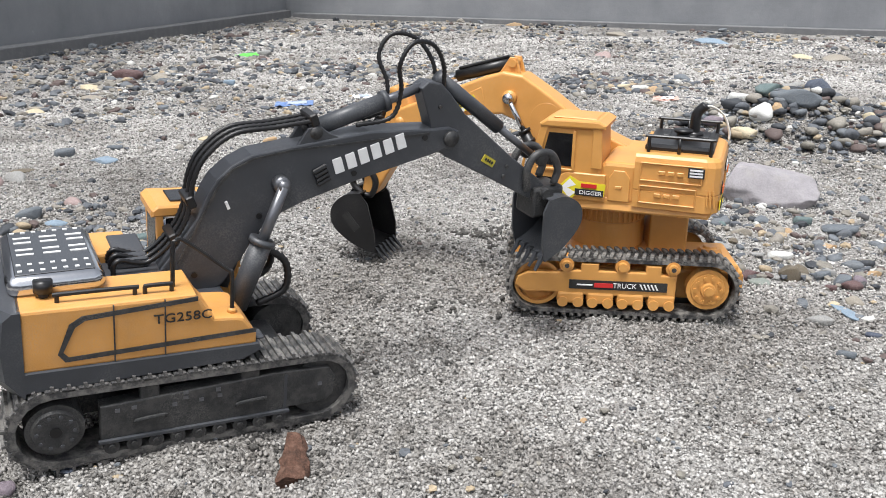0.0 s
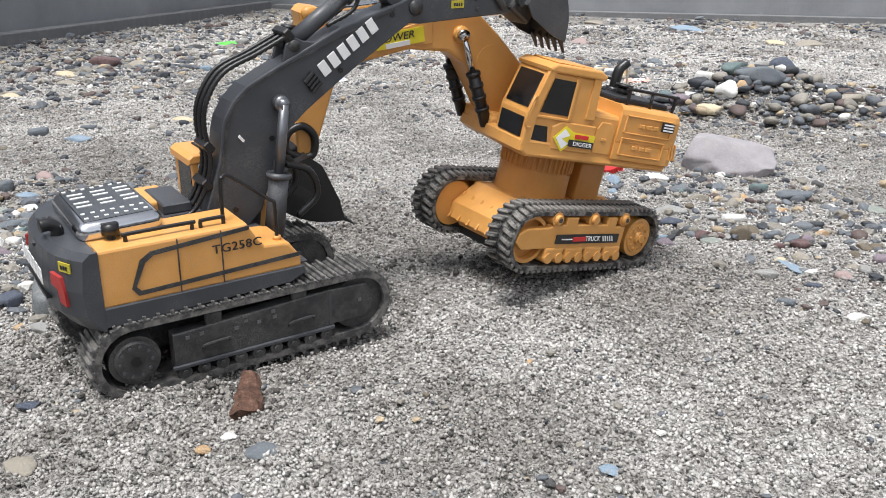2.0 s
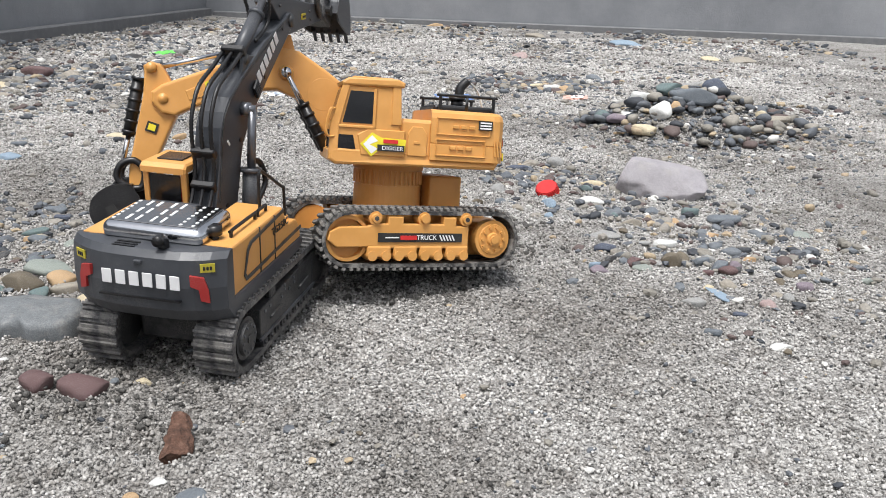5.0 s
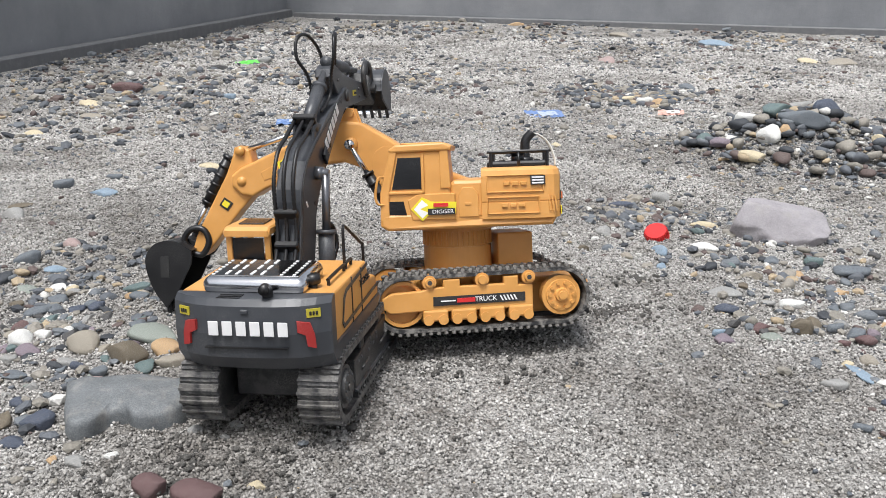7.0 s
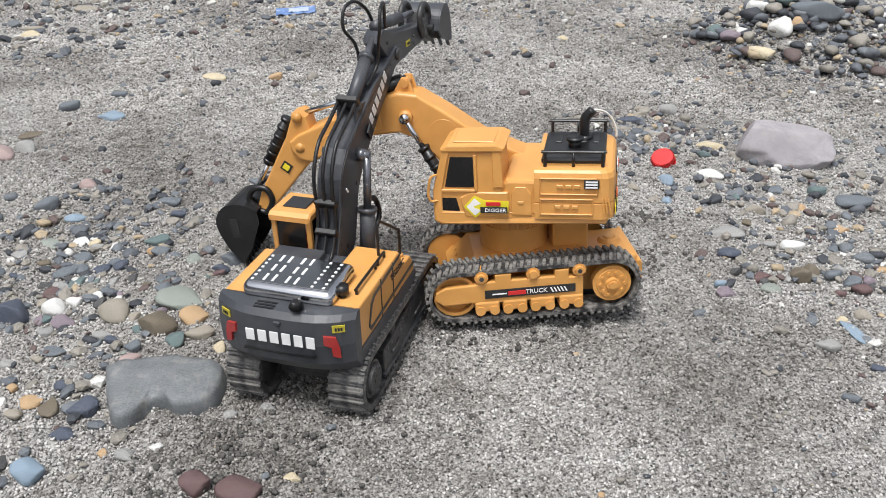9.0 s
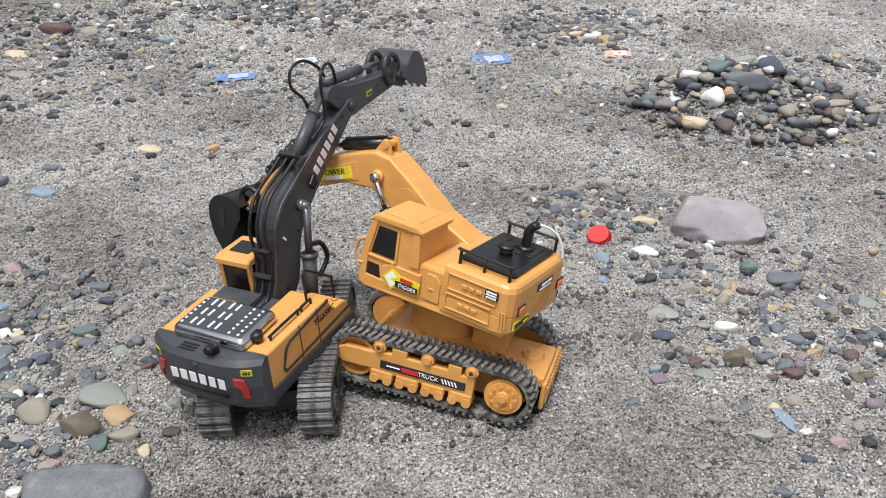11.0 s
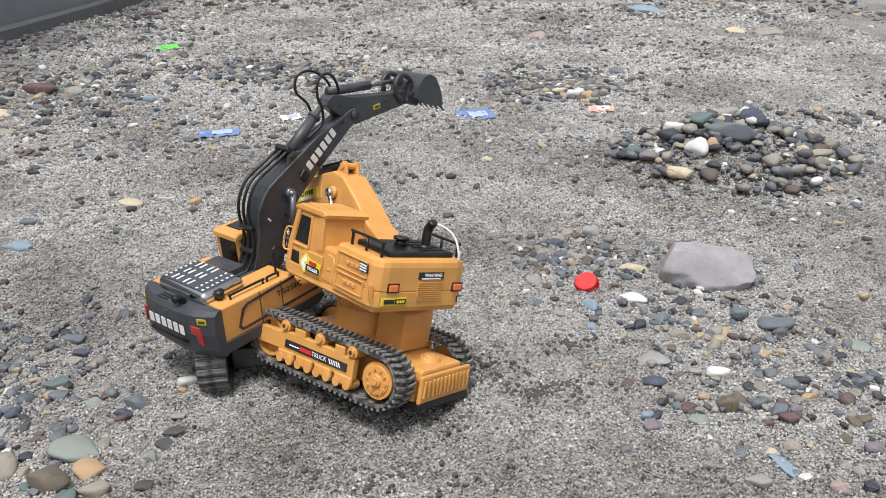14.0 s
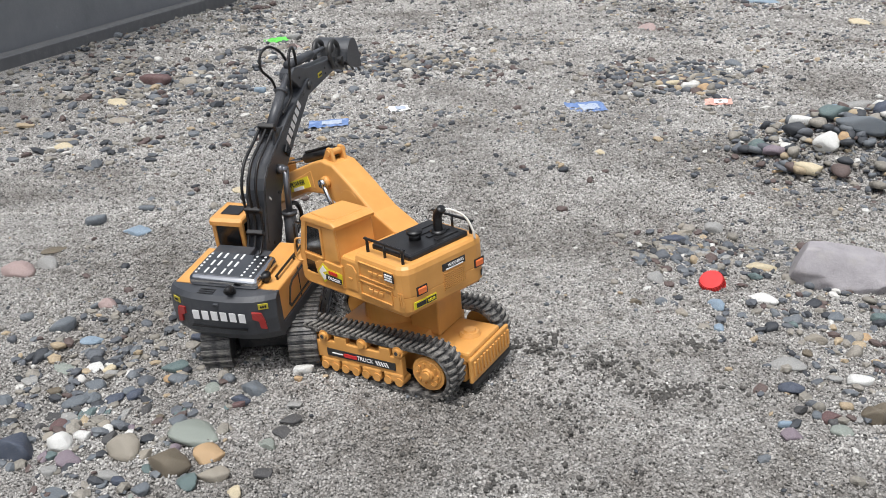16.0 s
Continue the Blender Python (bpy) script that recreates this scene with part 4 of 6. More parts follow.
    for x0, x1 in ((-0.060, -0.016), (-0.010, 0.006)):
        part("hand_rail", tube(bmesh.new(), [(x0, -0.056, 0.109), (x0, -0.056, 0.1145), (x0 + 0.001, -0.056, 0.1155), (x1 - 0.001, -0.056, 0.1155), (x1, -0.056, 0.1145), (x1, -0.056, 0.109)], 0.0014, 8, 3), BLACK, root, "black hand rail")
    part("hand_rail", tube(bmesh.new(), [(0.008, -0.050, 0.109), (0.008, -0.050, 0.137), (0.010, -0.050, 0.141), (0.015, -0.050, 0.141), (0.040, -0.056, 0.122), (0.0435, -0.057, 0.118), (0.044, -0.057, 0.093)], 0.0014, 8, 4), BLACK, root, "tall black hand rail")
    smooth(part("post", cyl(bmesh.new(), (0.044, -0.057, 0.0915), (0.044, -0.057, 0.0945), 0.0032, 0.0028, 12), YELLOW, root))
    part("side_step", box(bmesh.new(), (0.0585, -0.062, 0.071), (0.065, -0.050, 0.0735), 0.001, 1), GREY, root)
    # cab on the left
    y0, y1 = YC + 0.021, yl
    cab = part("cab", prism(bmesh.new(), [(0.004, 0.068), (0.060, 0.068), (0.062, 0.092), (0.004, 0.092)], y0, y1, 0.0015, 1), YELLOW, root, "yellow open-framed driver's cab", Matrix.Translation((0.008, 0, 0)))
    part("roof", prism(bmesh.new(), [(0.000, 0.133), (0.052, 0.132), (0.053, 0.136), (0.046, 0.140), (0.004, 0.141), (0.000, 0.138)], y0 - 0.001, y1 + 0.001, 0.0015, 1), YELLOW, cab)
    part("roof_hatch", box(bmesh.new(), (0.014, y0 + 0.008, 0.1405), (0.036, y1 - 0.008, 0.142), 0.0005, 1), GLASS, cab, "smoked roof hatch")
    for x, yy, xt in ((0.0045, y0, 0.003), (0.0045, y1 - 0.005, 0.003), (0.058, y0, 0.049), (0.058, y1 - 0.005, 0.049), (0.028, y1 - 0.004, 0.026)):
        part("pillar", prism(bmesh.new(), [(x, 0.090), (x + 0.005, 0.090), (xt + 0.005, 0.135), (xt, 0.135)], yy, yy + 0.005, 0.0006, 1), YELLOW, cab)
    part("rear_window", box(bmesh.new(), (0.0035, y0 + 0.006, 0.094), (0.0045, y1 - 0.006, 0.131)), GLASS, cab, "smoked rear window")
    part("side_window", box(bmesh.new(), (0.010, y0 + 0.001, 0.094), (0.052, y0 + 0.002, 0.131)), GLASS, cab, "smoked side window")
    part("seat", box(bmesh.new(), (0.014, y0 + 0.010, 0.088), (0.030, y1 - 0.010, 0.112), 0.003), RED, cab, "red seat back")
    part("grille", box(bmesh.new(), (-0.018, YC + 0.004, 0.104), (0.003, YC + 0.050, 0.1115), 0.001, 1), GREY, root, "grey grated deck behind the cab")

    # boom with its pins, rams and hoses
    prof = [(-0.0212, -0.004), (0.0224, 0.0243), (0.036, 0.038), (0.0449, 0.0445), (0.058, 0.0492), (0.0731, 0.0505), (0.0989, 0.045), (0.1573, 0.0312), (0.2052, 0.0125), (0.2175, 0.0085), (0.2235, 0.003), (0.2225, -0.004), (0.216, -0.008), (0.2084, -0.0065), (0.1359, 0.0010), (0.0958, 0.0035), (0.078, 0.0028), (0.0627, -0.0005), (0.0520, -0.0062), (0.0435, -0.0133), (0.0206, -0.0279), (-0.0127, -0.0315), (-0.024, -0.020)]
    boom = part("boom", prism(bmesh.new(), prof, -0.0115, 0.0115, 0.0012), GREY, root, "dark grey bent boom")
    for side in (1, -1):
        y = 0.0115 * side
        bm = cyl(bmesh.new(), (0.0839, y, 0.0241), (0.0839, y + 0.0075 * side, 0.0241), 0.0062, 0.0056, 18)
        cyl(bm, (0.0839, y, 0.0241), (0.0839, y + 0.012 * side, 0.0241), 0.0042, 0.004, 16)
        smooth(part("ram_pin", bm, STEEL, boom, "grey metal ram pin"))
        bm = cyl(bmesh.new(), (GREY_REACH, y, 0), (GREY_REACH, y + 0.0024 * side, 0), 0.0062, 0.0058, 18)
        smooth(part("ram_pin", cyl(bmesh.new(), (0.1202, y * 0.6, 0.0462), (0.1202, y * 0.6 + 0.004 * side, 0.0462), 0.0048, 0.0045, 16), DARK, boom))
        smooth(part("tip_pin", bm, DARK, boom))
        a = radians(-3.5)
        right = (math.cos(a) * -side, 0, math.sin(a) * -side)
        mark = frame_of((0.152, y + 0.0002 * side, 0.0165), right, UPZ)
        bars(6, 0.060, 0.0115, WHITE, boom, mark)
        bm = bmesh.new()
        for k in range(4):
            z = 0.012 + 0.0032 * k
            cyl(bm, (0.108, y + 0.0022 * side, z), (0.118, y + 0.0022 * side, z + 0.001), 0.0018, 0.0018, 8)
        part("work_lamp", bm, BLACK, boom, "small ribbed black work lamp")
        part("seam", prism(bmesh.new(), [(0.0, 0.0), (0.046, 0.040), (0.058, 0.0458), (0.0731, 0.0470), (0.0989, 0.0418), (0.20, 0.010), (0.20, 0.012), (0.0989, 0.0432), (0.0731, 0.0484), (0.057, 0.0472), (0.045, 0.0415), (-0.001, 0.0015)], min(y, y + 0.0006 * side), max(y, y + 0.0006 * side)), DARK, boom)
        for hx, hz in ((0.136, 0.0075), (0.196, 0.0095), (0.062, 0.008), (0.006, -0.012)):
            part("bolt_hole", cyl(bmesh.new(), (hx, y, hz), (hx, y + 0.0007 * side, hz), 0.0022, 0.0022, 12), BLACK, boom)
        part("scratch", box(bmesh.new(), (0.044, y, 0.022), (0.046, y + 0.0007 * side, 0.028)) if side > 0 else box(bmesh.new(), (0.044, y - 0.0007, 0.022), (0.046, y, 0.028)), WHITE, boom)
        part("ram_bracket", prism(bmesh.new(), [(0.100, 0.040), (0.138, 0.033), (0.128, 0.044), (0.1245, 0.0505), (0.116, 0.0515), (0.110, 0.047)], y * 0.75 - 0.0015, y * 0.75 + 0.0015, 0.0006, 1), GREY, boom)
    part("top_box", box(bmesh.new(), (0.148, -0.007, 0.030), (0.196, 0.007, 0.0385), 0.0015, 1), DARK, boom, "dark cover on the boom", pose(0, 0, 0.034, 0, 0, 0) @ pose(0, 0, -0.030, 0, 11, 0))
    for y in (-0.0085, 0.0, 0.0085):
        hose = smooth(part("hose", tube(bmesh.new(), [(-0.030, y * 1.4, -0.006), (-0.040, y * 1.3, 0.010), (-0.034, y * 1.2, 0.020), (-0.018, y, 0.010), (0.002, y, 0.016), (0.018, y, 0.028), (0.032, y, 0.050), (0.046, y, 0.062), (0.068, y, 0.068), (0.095, y, 0.061), (0.122, y, 0.0545)], 0.0015, 8, 12, 0.4), BLACK, boom, "ribbed black hydraulic hose"))
    for xx, zz in ((0.024, 0.037), (0.004, 0.0175), (0.122, 0.0555)):
        part("hose_clamp", box(bmesh.new(), (xx - 0.003, -0.011, zz - 0.005), (xx + 0.003, 0.010, zz + 0.004), 0.001, 1), BLACK, boom)
    for y in (-0.009, 0.009):
        smooth(part("hose", tube(bmesh.new(), [(0.150, y * 0.7, 0.038), (0.176, y, 0.034), (0.188, y * 1.3, 0.050), (0.190, y * 2.0, 0.070), (0.204, y * 2.0, 0.081), (0.220, y * 1.6, 0.073), (0.226, y, 0.054), (0.222, y * 0.6, 0.034)], 0.0014, 8, 12, 0.4), BLACK, boom, "looped black hose"))
        smooth(part("hose", tube(bmesh.new(), [(0.056, y * 1.9, -0.012), (0.066, y * 2.0, -0.030), (0.058, y * 2.2, -0.048), (0.036, y * 2.0, -0.050)], 0.0024, 8, 10, 0.25), BLACK, boom, "ribbed black hydraulic hose"))

    # stick and bucket
    prof = [(-0.041, 0.020), (-0.038, 0.027), (-0.028, 0.031), (-0.016, 0.028), (0.002, 0.0215), (0.060, 0.0125), (0.095, 0.009), (0.106, 0.006), (0.109, 0.0), (0.106, -0.006), (0.094, -0.009), (0.050, -0.011), (0.006, -0.0135), (-0.006, -0.012), (-0.020, 0.002)]
    stick = part("stick", prism(bmesh.new(), prof, -0.0085, 0.0085, 0.0012), GREY, root, "dark grey stick")
    for side in (1, -1):
        y = 0.0085 * side
        tag = plate("label_plate", 0.012, 0.006, OLIVE, stick, frame_of((0.042, y + 0.0003 * side, 0.0005), (-side, 0, 0), UPZ), "small yellow label")
        bars(4, 0.009, 0.0025, INK, tag, Matrix.Translation((0, 0, 0.0007)))
        for hx, hz in ((0.060, 0.004), (0.062, -0.004), (0.100, 0.0), (-0.020, 0.016)):
            part("bolt", cyl(bmesh.new(), (hx, y, hz), (hx, y + 0.0014 * side, hz), 0.0017, 0.0014, 10), DARK, stick)
    bm = cyl(bmesh.new(), (-0.030, 0, 0.034), (0.040, 0, 0.027), 0.0056, 0.0056, 16)
    ram = smooth(part("bucket_ram", bm, GREY, stick, "dark grey bucket ram"))
    smooth(part("ram_rod", cyl(bmesh.new(), (0.038, 0, 0.0272), (0.082, 0, 0.023), 0.003, 0.003, 12), STEEL, ram, "grey metal ram rod"))
    bm = bmesh.new()
    for y in (-0.0108, 0.0108):
        tube(bm, [(0.088, y, -0.004), (0.078, y, 0.010), (0.078, y, 0.024), (0.090, y, 0.031), (0.104, y, 0.024), (0.108, y, 0.012)], 0.0033, 8, 6)
        cyl(bm, (0.084, y - 0.002, 0.024), (0.084, y + 0.002, 0.024), 0.006, 0.006, 16)
    smooth(part("bucket_link", bm, DARK, stick, "dark curved bucket link"))
    bucket = bucket_mesh(root, None, 0.046, 0.057, GREY, 5, "dark grey toothed bucket")
    bm = box(bmesh.new(), (-0.006, -0.013, -0.008), (0.020, 0.013, 0.022), 0.003)
    for y in (-0.015, 0.015):
        for x, z in ((-0.001, 0.003), (0.014, 0.016)):
            cyl(bm, (x, y - 0.003, z), (x, y + 0.003, z), 0.0052, 0.0048, 14)
    part("quick_coupler", bm, DARK, bucket, "dark quick coupler")

    def ram_pair(name, length, r, rod_r):
        a = smooth(part(name, cyl(cyl(bmesh.new(), (0, 0, 0), (length, 0, 0), r, r, 16), (length * 0.93, 0, 0), (length, 0, 0), r * 1.25, r * 1.25, 16), GREY, root, "dark grey ram"))
        bm = cyl(bmesh.new(), (-length, 0, 0), (0, 0, 0), rod_r, rod_r, 12)
        return a, smooth(part("ram_rod", bm, STEEL, root, "grey metal ram rod"))
    stick_rams = ram_pair("stick_ram", 0.060, 0.0062, 0.0036)
    boom_rams = [ram_pair("boom_ram", 0.052, 0.0075, 0.0038) for _ in range(2)]
    return root, boom, stick, bucket, stick_rams, boom_rams, lower


grey = grey_excavator()


# ---- stones and litter ----
random.seed(7)


def pebble_bm(seed, rough=0.22, cuts=3):
    bm = bmesh.new()
    bmesh.ops.create_icosphere(bm, subdivisions=cuts, radius=0.5)
    off = Vector((seed * 3.7, seed * 1.9, seed * 5.3))
    for v in bm.verts:
        p = v.co * 2.0
        k = 1 + rough * noise.noise(p * 0.9 + off) + 0.45 * rough * noise.noise(p * 2.1 + off) + 0.14 * rough * noise.noise(p * 6.0 + off)
        flat = math.tanh(1.35 * p.z) / math.tanh(1.35)
        v.co = Vector((v.co.x * k, v.co.y * k, 0.5 * flat * k))
    rng = random.Random(int(seed) + 40)
    for _ in range(6 + 5 * (int(seed) % 2)):
        n = Vector((rng.uniform(-1, 1), rng.uniform(-1, 1), rng.uniform(-0.3, 1))).normalized()
        d = rng.uniform(0.27, 0.43)
        for v in bm.verts:
            over = v.co.dot(n) - d
            if over > 0:
                v.co -= n * over * 0.88
    return bm


LOOKS = {"slate": "blue-grey slate", "navy": "dark navy", "charcoal": "near-black", "grey": "grey", "white": "white quartz", "sand": "pale yellow", "tan": "tan", "ochre": "orange-brown",
         "maroon": "dull maroon", "pink": "pinkish", "purple": "purple-grey", "green": "pale green-grey", "teal": "dark green", "blue": "light blue-grey", "brown": "dark brown", "lilac": "lilac-grey", "ash": "ash-grey"}
BASES = {}


def base_mesh(tone, k):
    if (tone, k) not in BASES:
        me = mesh_of("stone", pebble_bm(k + 1, 0.30 if k % 2 else 0.2), STONE[tone])
        for p in me.polygons:
            p.use_smooth = True
        BASES[(tone, k)] = me
    return BASES[(tone, k)]


def pebble(x, y, length, breadth, height, tone, turn=None, lift=0.0, tilt=0.0):
    k = random.randrange(9)
    ob = new("stone", base_mesh(tone, k))
    turn = random.uniform(-25, 25) if turn is None else turn
    z = lie(x, y) + height * 0.24 + lift
    ob.matrix_basis = pose(x, y, z, random.uniform(-8, 8) + tilt, random.uniform(-8, 8), turn) @ Matrix.Diagonal((length, breadth, height, 1))
    size = "large" if length > 0.07 else "fist-shaped" if height > 0.5 * length and length > 0.03 else "smooth" if k % 2 == 0 else "angular"
    return tagged(ob, f"{size} {LOOKS[tone]} stone half sunk in sand", "stone", "loose stones")


pebble(-0.876, 1.093, 0.048, 0.033, 0.021, "tan")
pebble(-0.963, 0.862, 0.067, 0.047, 0.016, "sand")
pebble(-0.766, 1.743, 0.068, 0.048, 0.026, "grey")
pebble(-0.850, 1.536, 0.074, 0.052, 0.023, "charcoal")
pebble(-0.361, 0.246, 0.026, 0.018, 0.015, "ochre")
pebble(-0.466, 0.242, 0.049, 0.034, 0.015, "sand")
pebble(-0.598, 0.153, 0.035, 0.024, 0.012, "slate")
pebble(-0.575, 0.054, 0.056, 0.039, 0.012, "blue")
pebble(-0.372, -0.330, 0.032, 0.022, 0.011, "teal")
pebble(-0.356, -0.353, 0.024, 0.021, 0.011, "slate")
pebble(-0.370, -0.352, 0.011, 0.009, 0.007, "ochre")
pebble(-0.444, -0.338, 0.017, 0.014, 0.010, "sand")
pebble(-0.271, -0.365, 0.036, 0.026, 0.015, "slate")
pebble(-0.279, -0.386, 0.026, 0.018, 0.011, "navy")
pebble(-0.229, -0.320, 0.027, 0.019, 0.012, "white")
pebble(-0.220, -0.389, 0.019, 0.013, 0.005, "grey")
pebble(-0.365, -0.478, 0.035, 0.029, 0.021, "tan")
pebble(-0.285, -0.526, 0.023, 0.020, 0.012, "teal")
pebble(-0.228, -0.465, 0.021, 0.018, 0.013, "green")
pebble(-0.221, -0.442, 0.022, 0.015, 0.008, "charcoal")
pebble(-0.219, -0.508, 0.021, 0.017, 0.008, "charcoal")
pebble(-0.238, -0.538, 0.016, 0.013, 0.010, "sand")
pebble(-0.324, -0.538, 0.017, 0.015, 0.011, "slate")
pebble(-0.361, -0.517, 0.024, 0.017, 0.010, "grey")
pebble(-0.319, -0.556, 0.021, 0.014, 0.007, "pink")
pebble(-0.395, -0.447, 0.013, 0.011, 0.008, "white")
pebble(0.346, -0.214, 0.026, 0.022, 0.013, "tan")
pebble(0.384, -0.160, 0.023, 0.016, 0.011, "slate")
pebble(0.436, -0.156, 0.028, 0.024, 0.014, "teal")
pebble(0.474, -0.179, 0.057, 0.040, 0.013, "slate")
pebble(0.532, -0.110, 0.021, 0.015, 0.009, "charcoal")
pebble(0.297, -0.274, 0.044, 0.031, 0.010, "grey")
pebble(0.290, -0.321, 0.027, 0.023, 0.014, "navy")
pebble(0.341, -0.297, 0.021, 0.014, 0.006, "grey")
pebble(0.366, -0.299, 0.033, 0.023, 0.013, "white")
pebble(0.435, -0.261, 0.020, 0.017, 0.011, "ochre")
pebble(0.355, -0.372, 0.030, 0.025, 0.019, "brown")
pebble(0.315, -0.376, 0.020, 0.017, 0.013, "maroon")
pebble(0.317, -0.401, 0.025, 0.018, 0.009, "green")
pebble(0.403, -0.352, 0.020, 0.017, 0.009, "grey")
pebble(0.408, -0.380, 0.020, 0.017, 0.012, "slate")
pebble(0.427, -0.376, 0.017, 0.015, 0.011, "purple")
pebble(0.452, -0.351, 0.016, 0.014, 0.010, "ochre")
pebble(0.389, -0.400, 0.015, 0.013, 0.009, "maroon")
pebble(0.397, -0.443, 0.021, 0.018, 0.012, "tan")
pebble(0.373, -0.454, 0.012, 0.010, 0.006, "sand")
pebble(0.344, -0.500, 0.023, 0.016, 0.010, "grey")
pebble(0.478, -0.448, 0.022, 0.019, 0.014, "purple")
pebble(0.413, -0.517, 0.017, 0.014, 0.008, "pink")
pebble(0.443, -0.490, 0.012, 0.010, 0.008, "grey")
pebble(0.557, -0.237, 0.038, 0.027, 0.008, "green")
pebble(0.532, -0.333, 0.014, 0.012, 0.009, "white")
pebble(0.241, 0.087, 0.027, 0.019, 0.014, "tan")
pebble(0.221, 0.064, 0.035, 0.024, 0.013, "navy")
pebble(0.213, 0.034, 0.026, 0.018, 0.008, "slate")
pebble(0.182, -0.068, 0.024, 0.020, 0.015, "grey")
pebble(0.167, -0.098, 0.014, 0.012, 0.009, "white")
pebble(0.274, -0.165, 0.015, 0.013, 0.008, "slate")
pebble(0.240, -0.197, 0.014, 0.012, 0.009, "blue")
pebble(0.722, 0.107, 0.018, 0.015, 0.010, "charcoal")
pebble(0.284, 0.197, 0.019, 0.016, 0.012, "slate")
pebble(0.284, 0.003, 0.017, 0.014, 0.010, "grey")
pebble(0.336, 0.035, 0.023, 0.016, 0.010, "brown")
pebble(0.202, -0.158, 0.018, 0.015, 0.009, "tan")
pebble(0.182, -0.134, 0.018, 0.015, 0.009, "slate")
pebble(0.148, 0.494, 0.022, 0.016, 0.010, "sand")
pebble(0.571, 1.368, 0.057, 0.040, 0.022, "slate")
pebble(0.365, 1.087, 0.042, 0.029, 0.020, "sand")
pebble(0.401, 1.062, 0.044, 0.031, 0.023, "white")
pebble(0.439, 1.047, 0.038, 0.027, 0.020, "ochre")
pebble(0.436, 1.172, 0.053, 0.037, 0.020, "tan")
pebble(0.290, 0.107, 0.034, 0.029, 0.021, "grey")
pebble(0.149, -0.135, 0.017, 0.014, 0.010, "brown")
pebble(0.329, -0.179, 0.013, 0.011, 0.007, "teal")
pebble(0.328, -0.244, 0.013, 0.011, 0.006, "brown")
pebble(0.378, -0.327, 0.014, 0.011, 0.007, "grey")
pebble(0.412, -0.303, 0.014, 0.012, 0.007, "slate")
pebble(0.500, -0.277, 0.019, 0.013, 0.010, "brown")
pebble(0.470, -0.384, 0.016, 0.014, 0.009, "slate")
pebble(0.455, -0.435, 0.014, 0.012, 0.009, "brown")
pebble(-0.928, 0.535, 0.044, 0.031, 0.013, "tan")
pebble(-0.655, 0.087, 0.039, 0.028, 0.020, "slate")
pebble(-0.669, -0.021, 0.037, 0.026, 0.008, "brown")
pebble(-0.653, -0.072, 0.036, 0.025, 0.020, "grey")
pebble(-0.682, -0.097, 0.054, 0.038, 0.023, "pink")
pebble(-0.515, -0.184, 0.026, 0.022, 0.016, "pink")
pebble(-0.544, -0.244, 0.031, 0.027, 0.019, "slate")
pebble(-0.389, -0.220, 0.033, 0.023, 0.011, "slate")
pebble(-0.493, -0.274, 0.027, 0.019, 0.010, "blue")
pebble(-0.459, -0.336, 0.024, 0.021, 0.012, "white")
pebble(-0.498, -0.332, 0.029, 0.020, 0.006, "green")
pebble(-0.449, -0.404, 0.030, 0.021, 0.013, "slate")
pebble(-0.423, -0.404, 0.015, 0.012, 0.007, "sand")
pebble(-0.467, -0.492, 0.051, 0.043, 0.032, "navy")
pebble(-0.430, -0.475, 0.028, 0.024, 0.017, "white")
pebble(-0.412, -0.461, 0.019, 0.016, 0.011, "white")
pebble(-0.348, -0.525, 0.016, 0.014, 0.010, "navy")
pebble(-0.312, -0.498, 0.051, 0.043, 0.022, "brown")
pebble(-0.304, -0.448, 0.061, 0.043, 0.014, "green")
pebble(-0.277, -0.485, 0.035, 0.030, 0.017, "ochre")
pebble(-0.265, -0.516, 0.029, 0.020, 0.013, "tan")
pebble(-0.399, -0.546, 0.024, 0.017, 0.005, "slate")
pebble(-0.366, -0.600, 0.017, 0.014, 0.010, "navy")
pebble(-0.333, -0.633, 0.027, 0.023, 0.016, "navy")
pebble(-0.383, -0.625, 0.022, 0.019, 0.009, "ochre")
pebble(-0.409, -0.604, 0.011, 0.010, 0.007, "ochre")
pebble(-0.390, -0.640, 0.020, 0.014, 0.007, "tan")
pebble(-0.336, -0.667, 0.024, 0.017, 0.011, "navy")
pebble(-0.371, -0.703, 0.022, 0.019, 0.010, "charcoal")
pebble(-0.340, -0.714, 0.030, 0.025, 0.018, "blue")
pebble(-0.274, -0.689, 0.020, 0.014, 0.008, "grey")
pebble(-0.252, -0.678, 0.012, 0.010, 0.007, "white")
pebble(-0.293, -0.687, 0.010, 0.008, 0.005, "ochre")
pebble(-0.203, -0.722, 0.028, 0.024, 0.017, "maroon")
pebble(-0.166, -0.728, 0.040, 0.034, 0.020, "maroon")
pebble(-0.132, -0.705, 0.015, 0.013, 0.008, "sand")
pebble(-0.202, -0.632, 0.013, 0.011, 0.008, "grey")
pebble(-0.177, -0.636, 0.010, 0.008, 0.006, "grey")
pebble(-0.173, -0.617, 0.014, 0.012, 0.005, "grey")
pebble(-0.306, -0.752, 0.024, 0.016, 0.010, "pink")
pebble(-0.387, -0.438, 0.015, 0.013, 0.008, "slate")
pebble(-0.422, -0.515, 0.018, 0.016, 0.009, "grey")
pebble(-0.370, -0.568, 0.015, 0.013, 0.007, "grey")
pebble(-0.346, -0.585, 0.010, 0.009, 0.006, "slate")
pebble(-0.407, -0.559, 0.014, 0.010, 0.006, "tan")
pebble(-0.526, -0.406, 0.021, 0.018, 0.011, "slate")
pebble(-0.521, -0.363, 0.024, 0.017, 0.008, "grey")
pebble(-0.484, -0.383, 0.018, 0.013, 0.009, "brown")
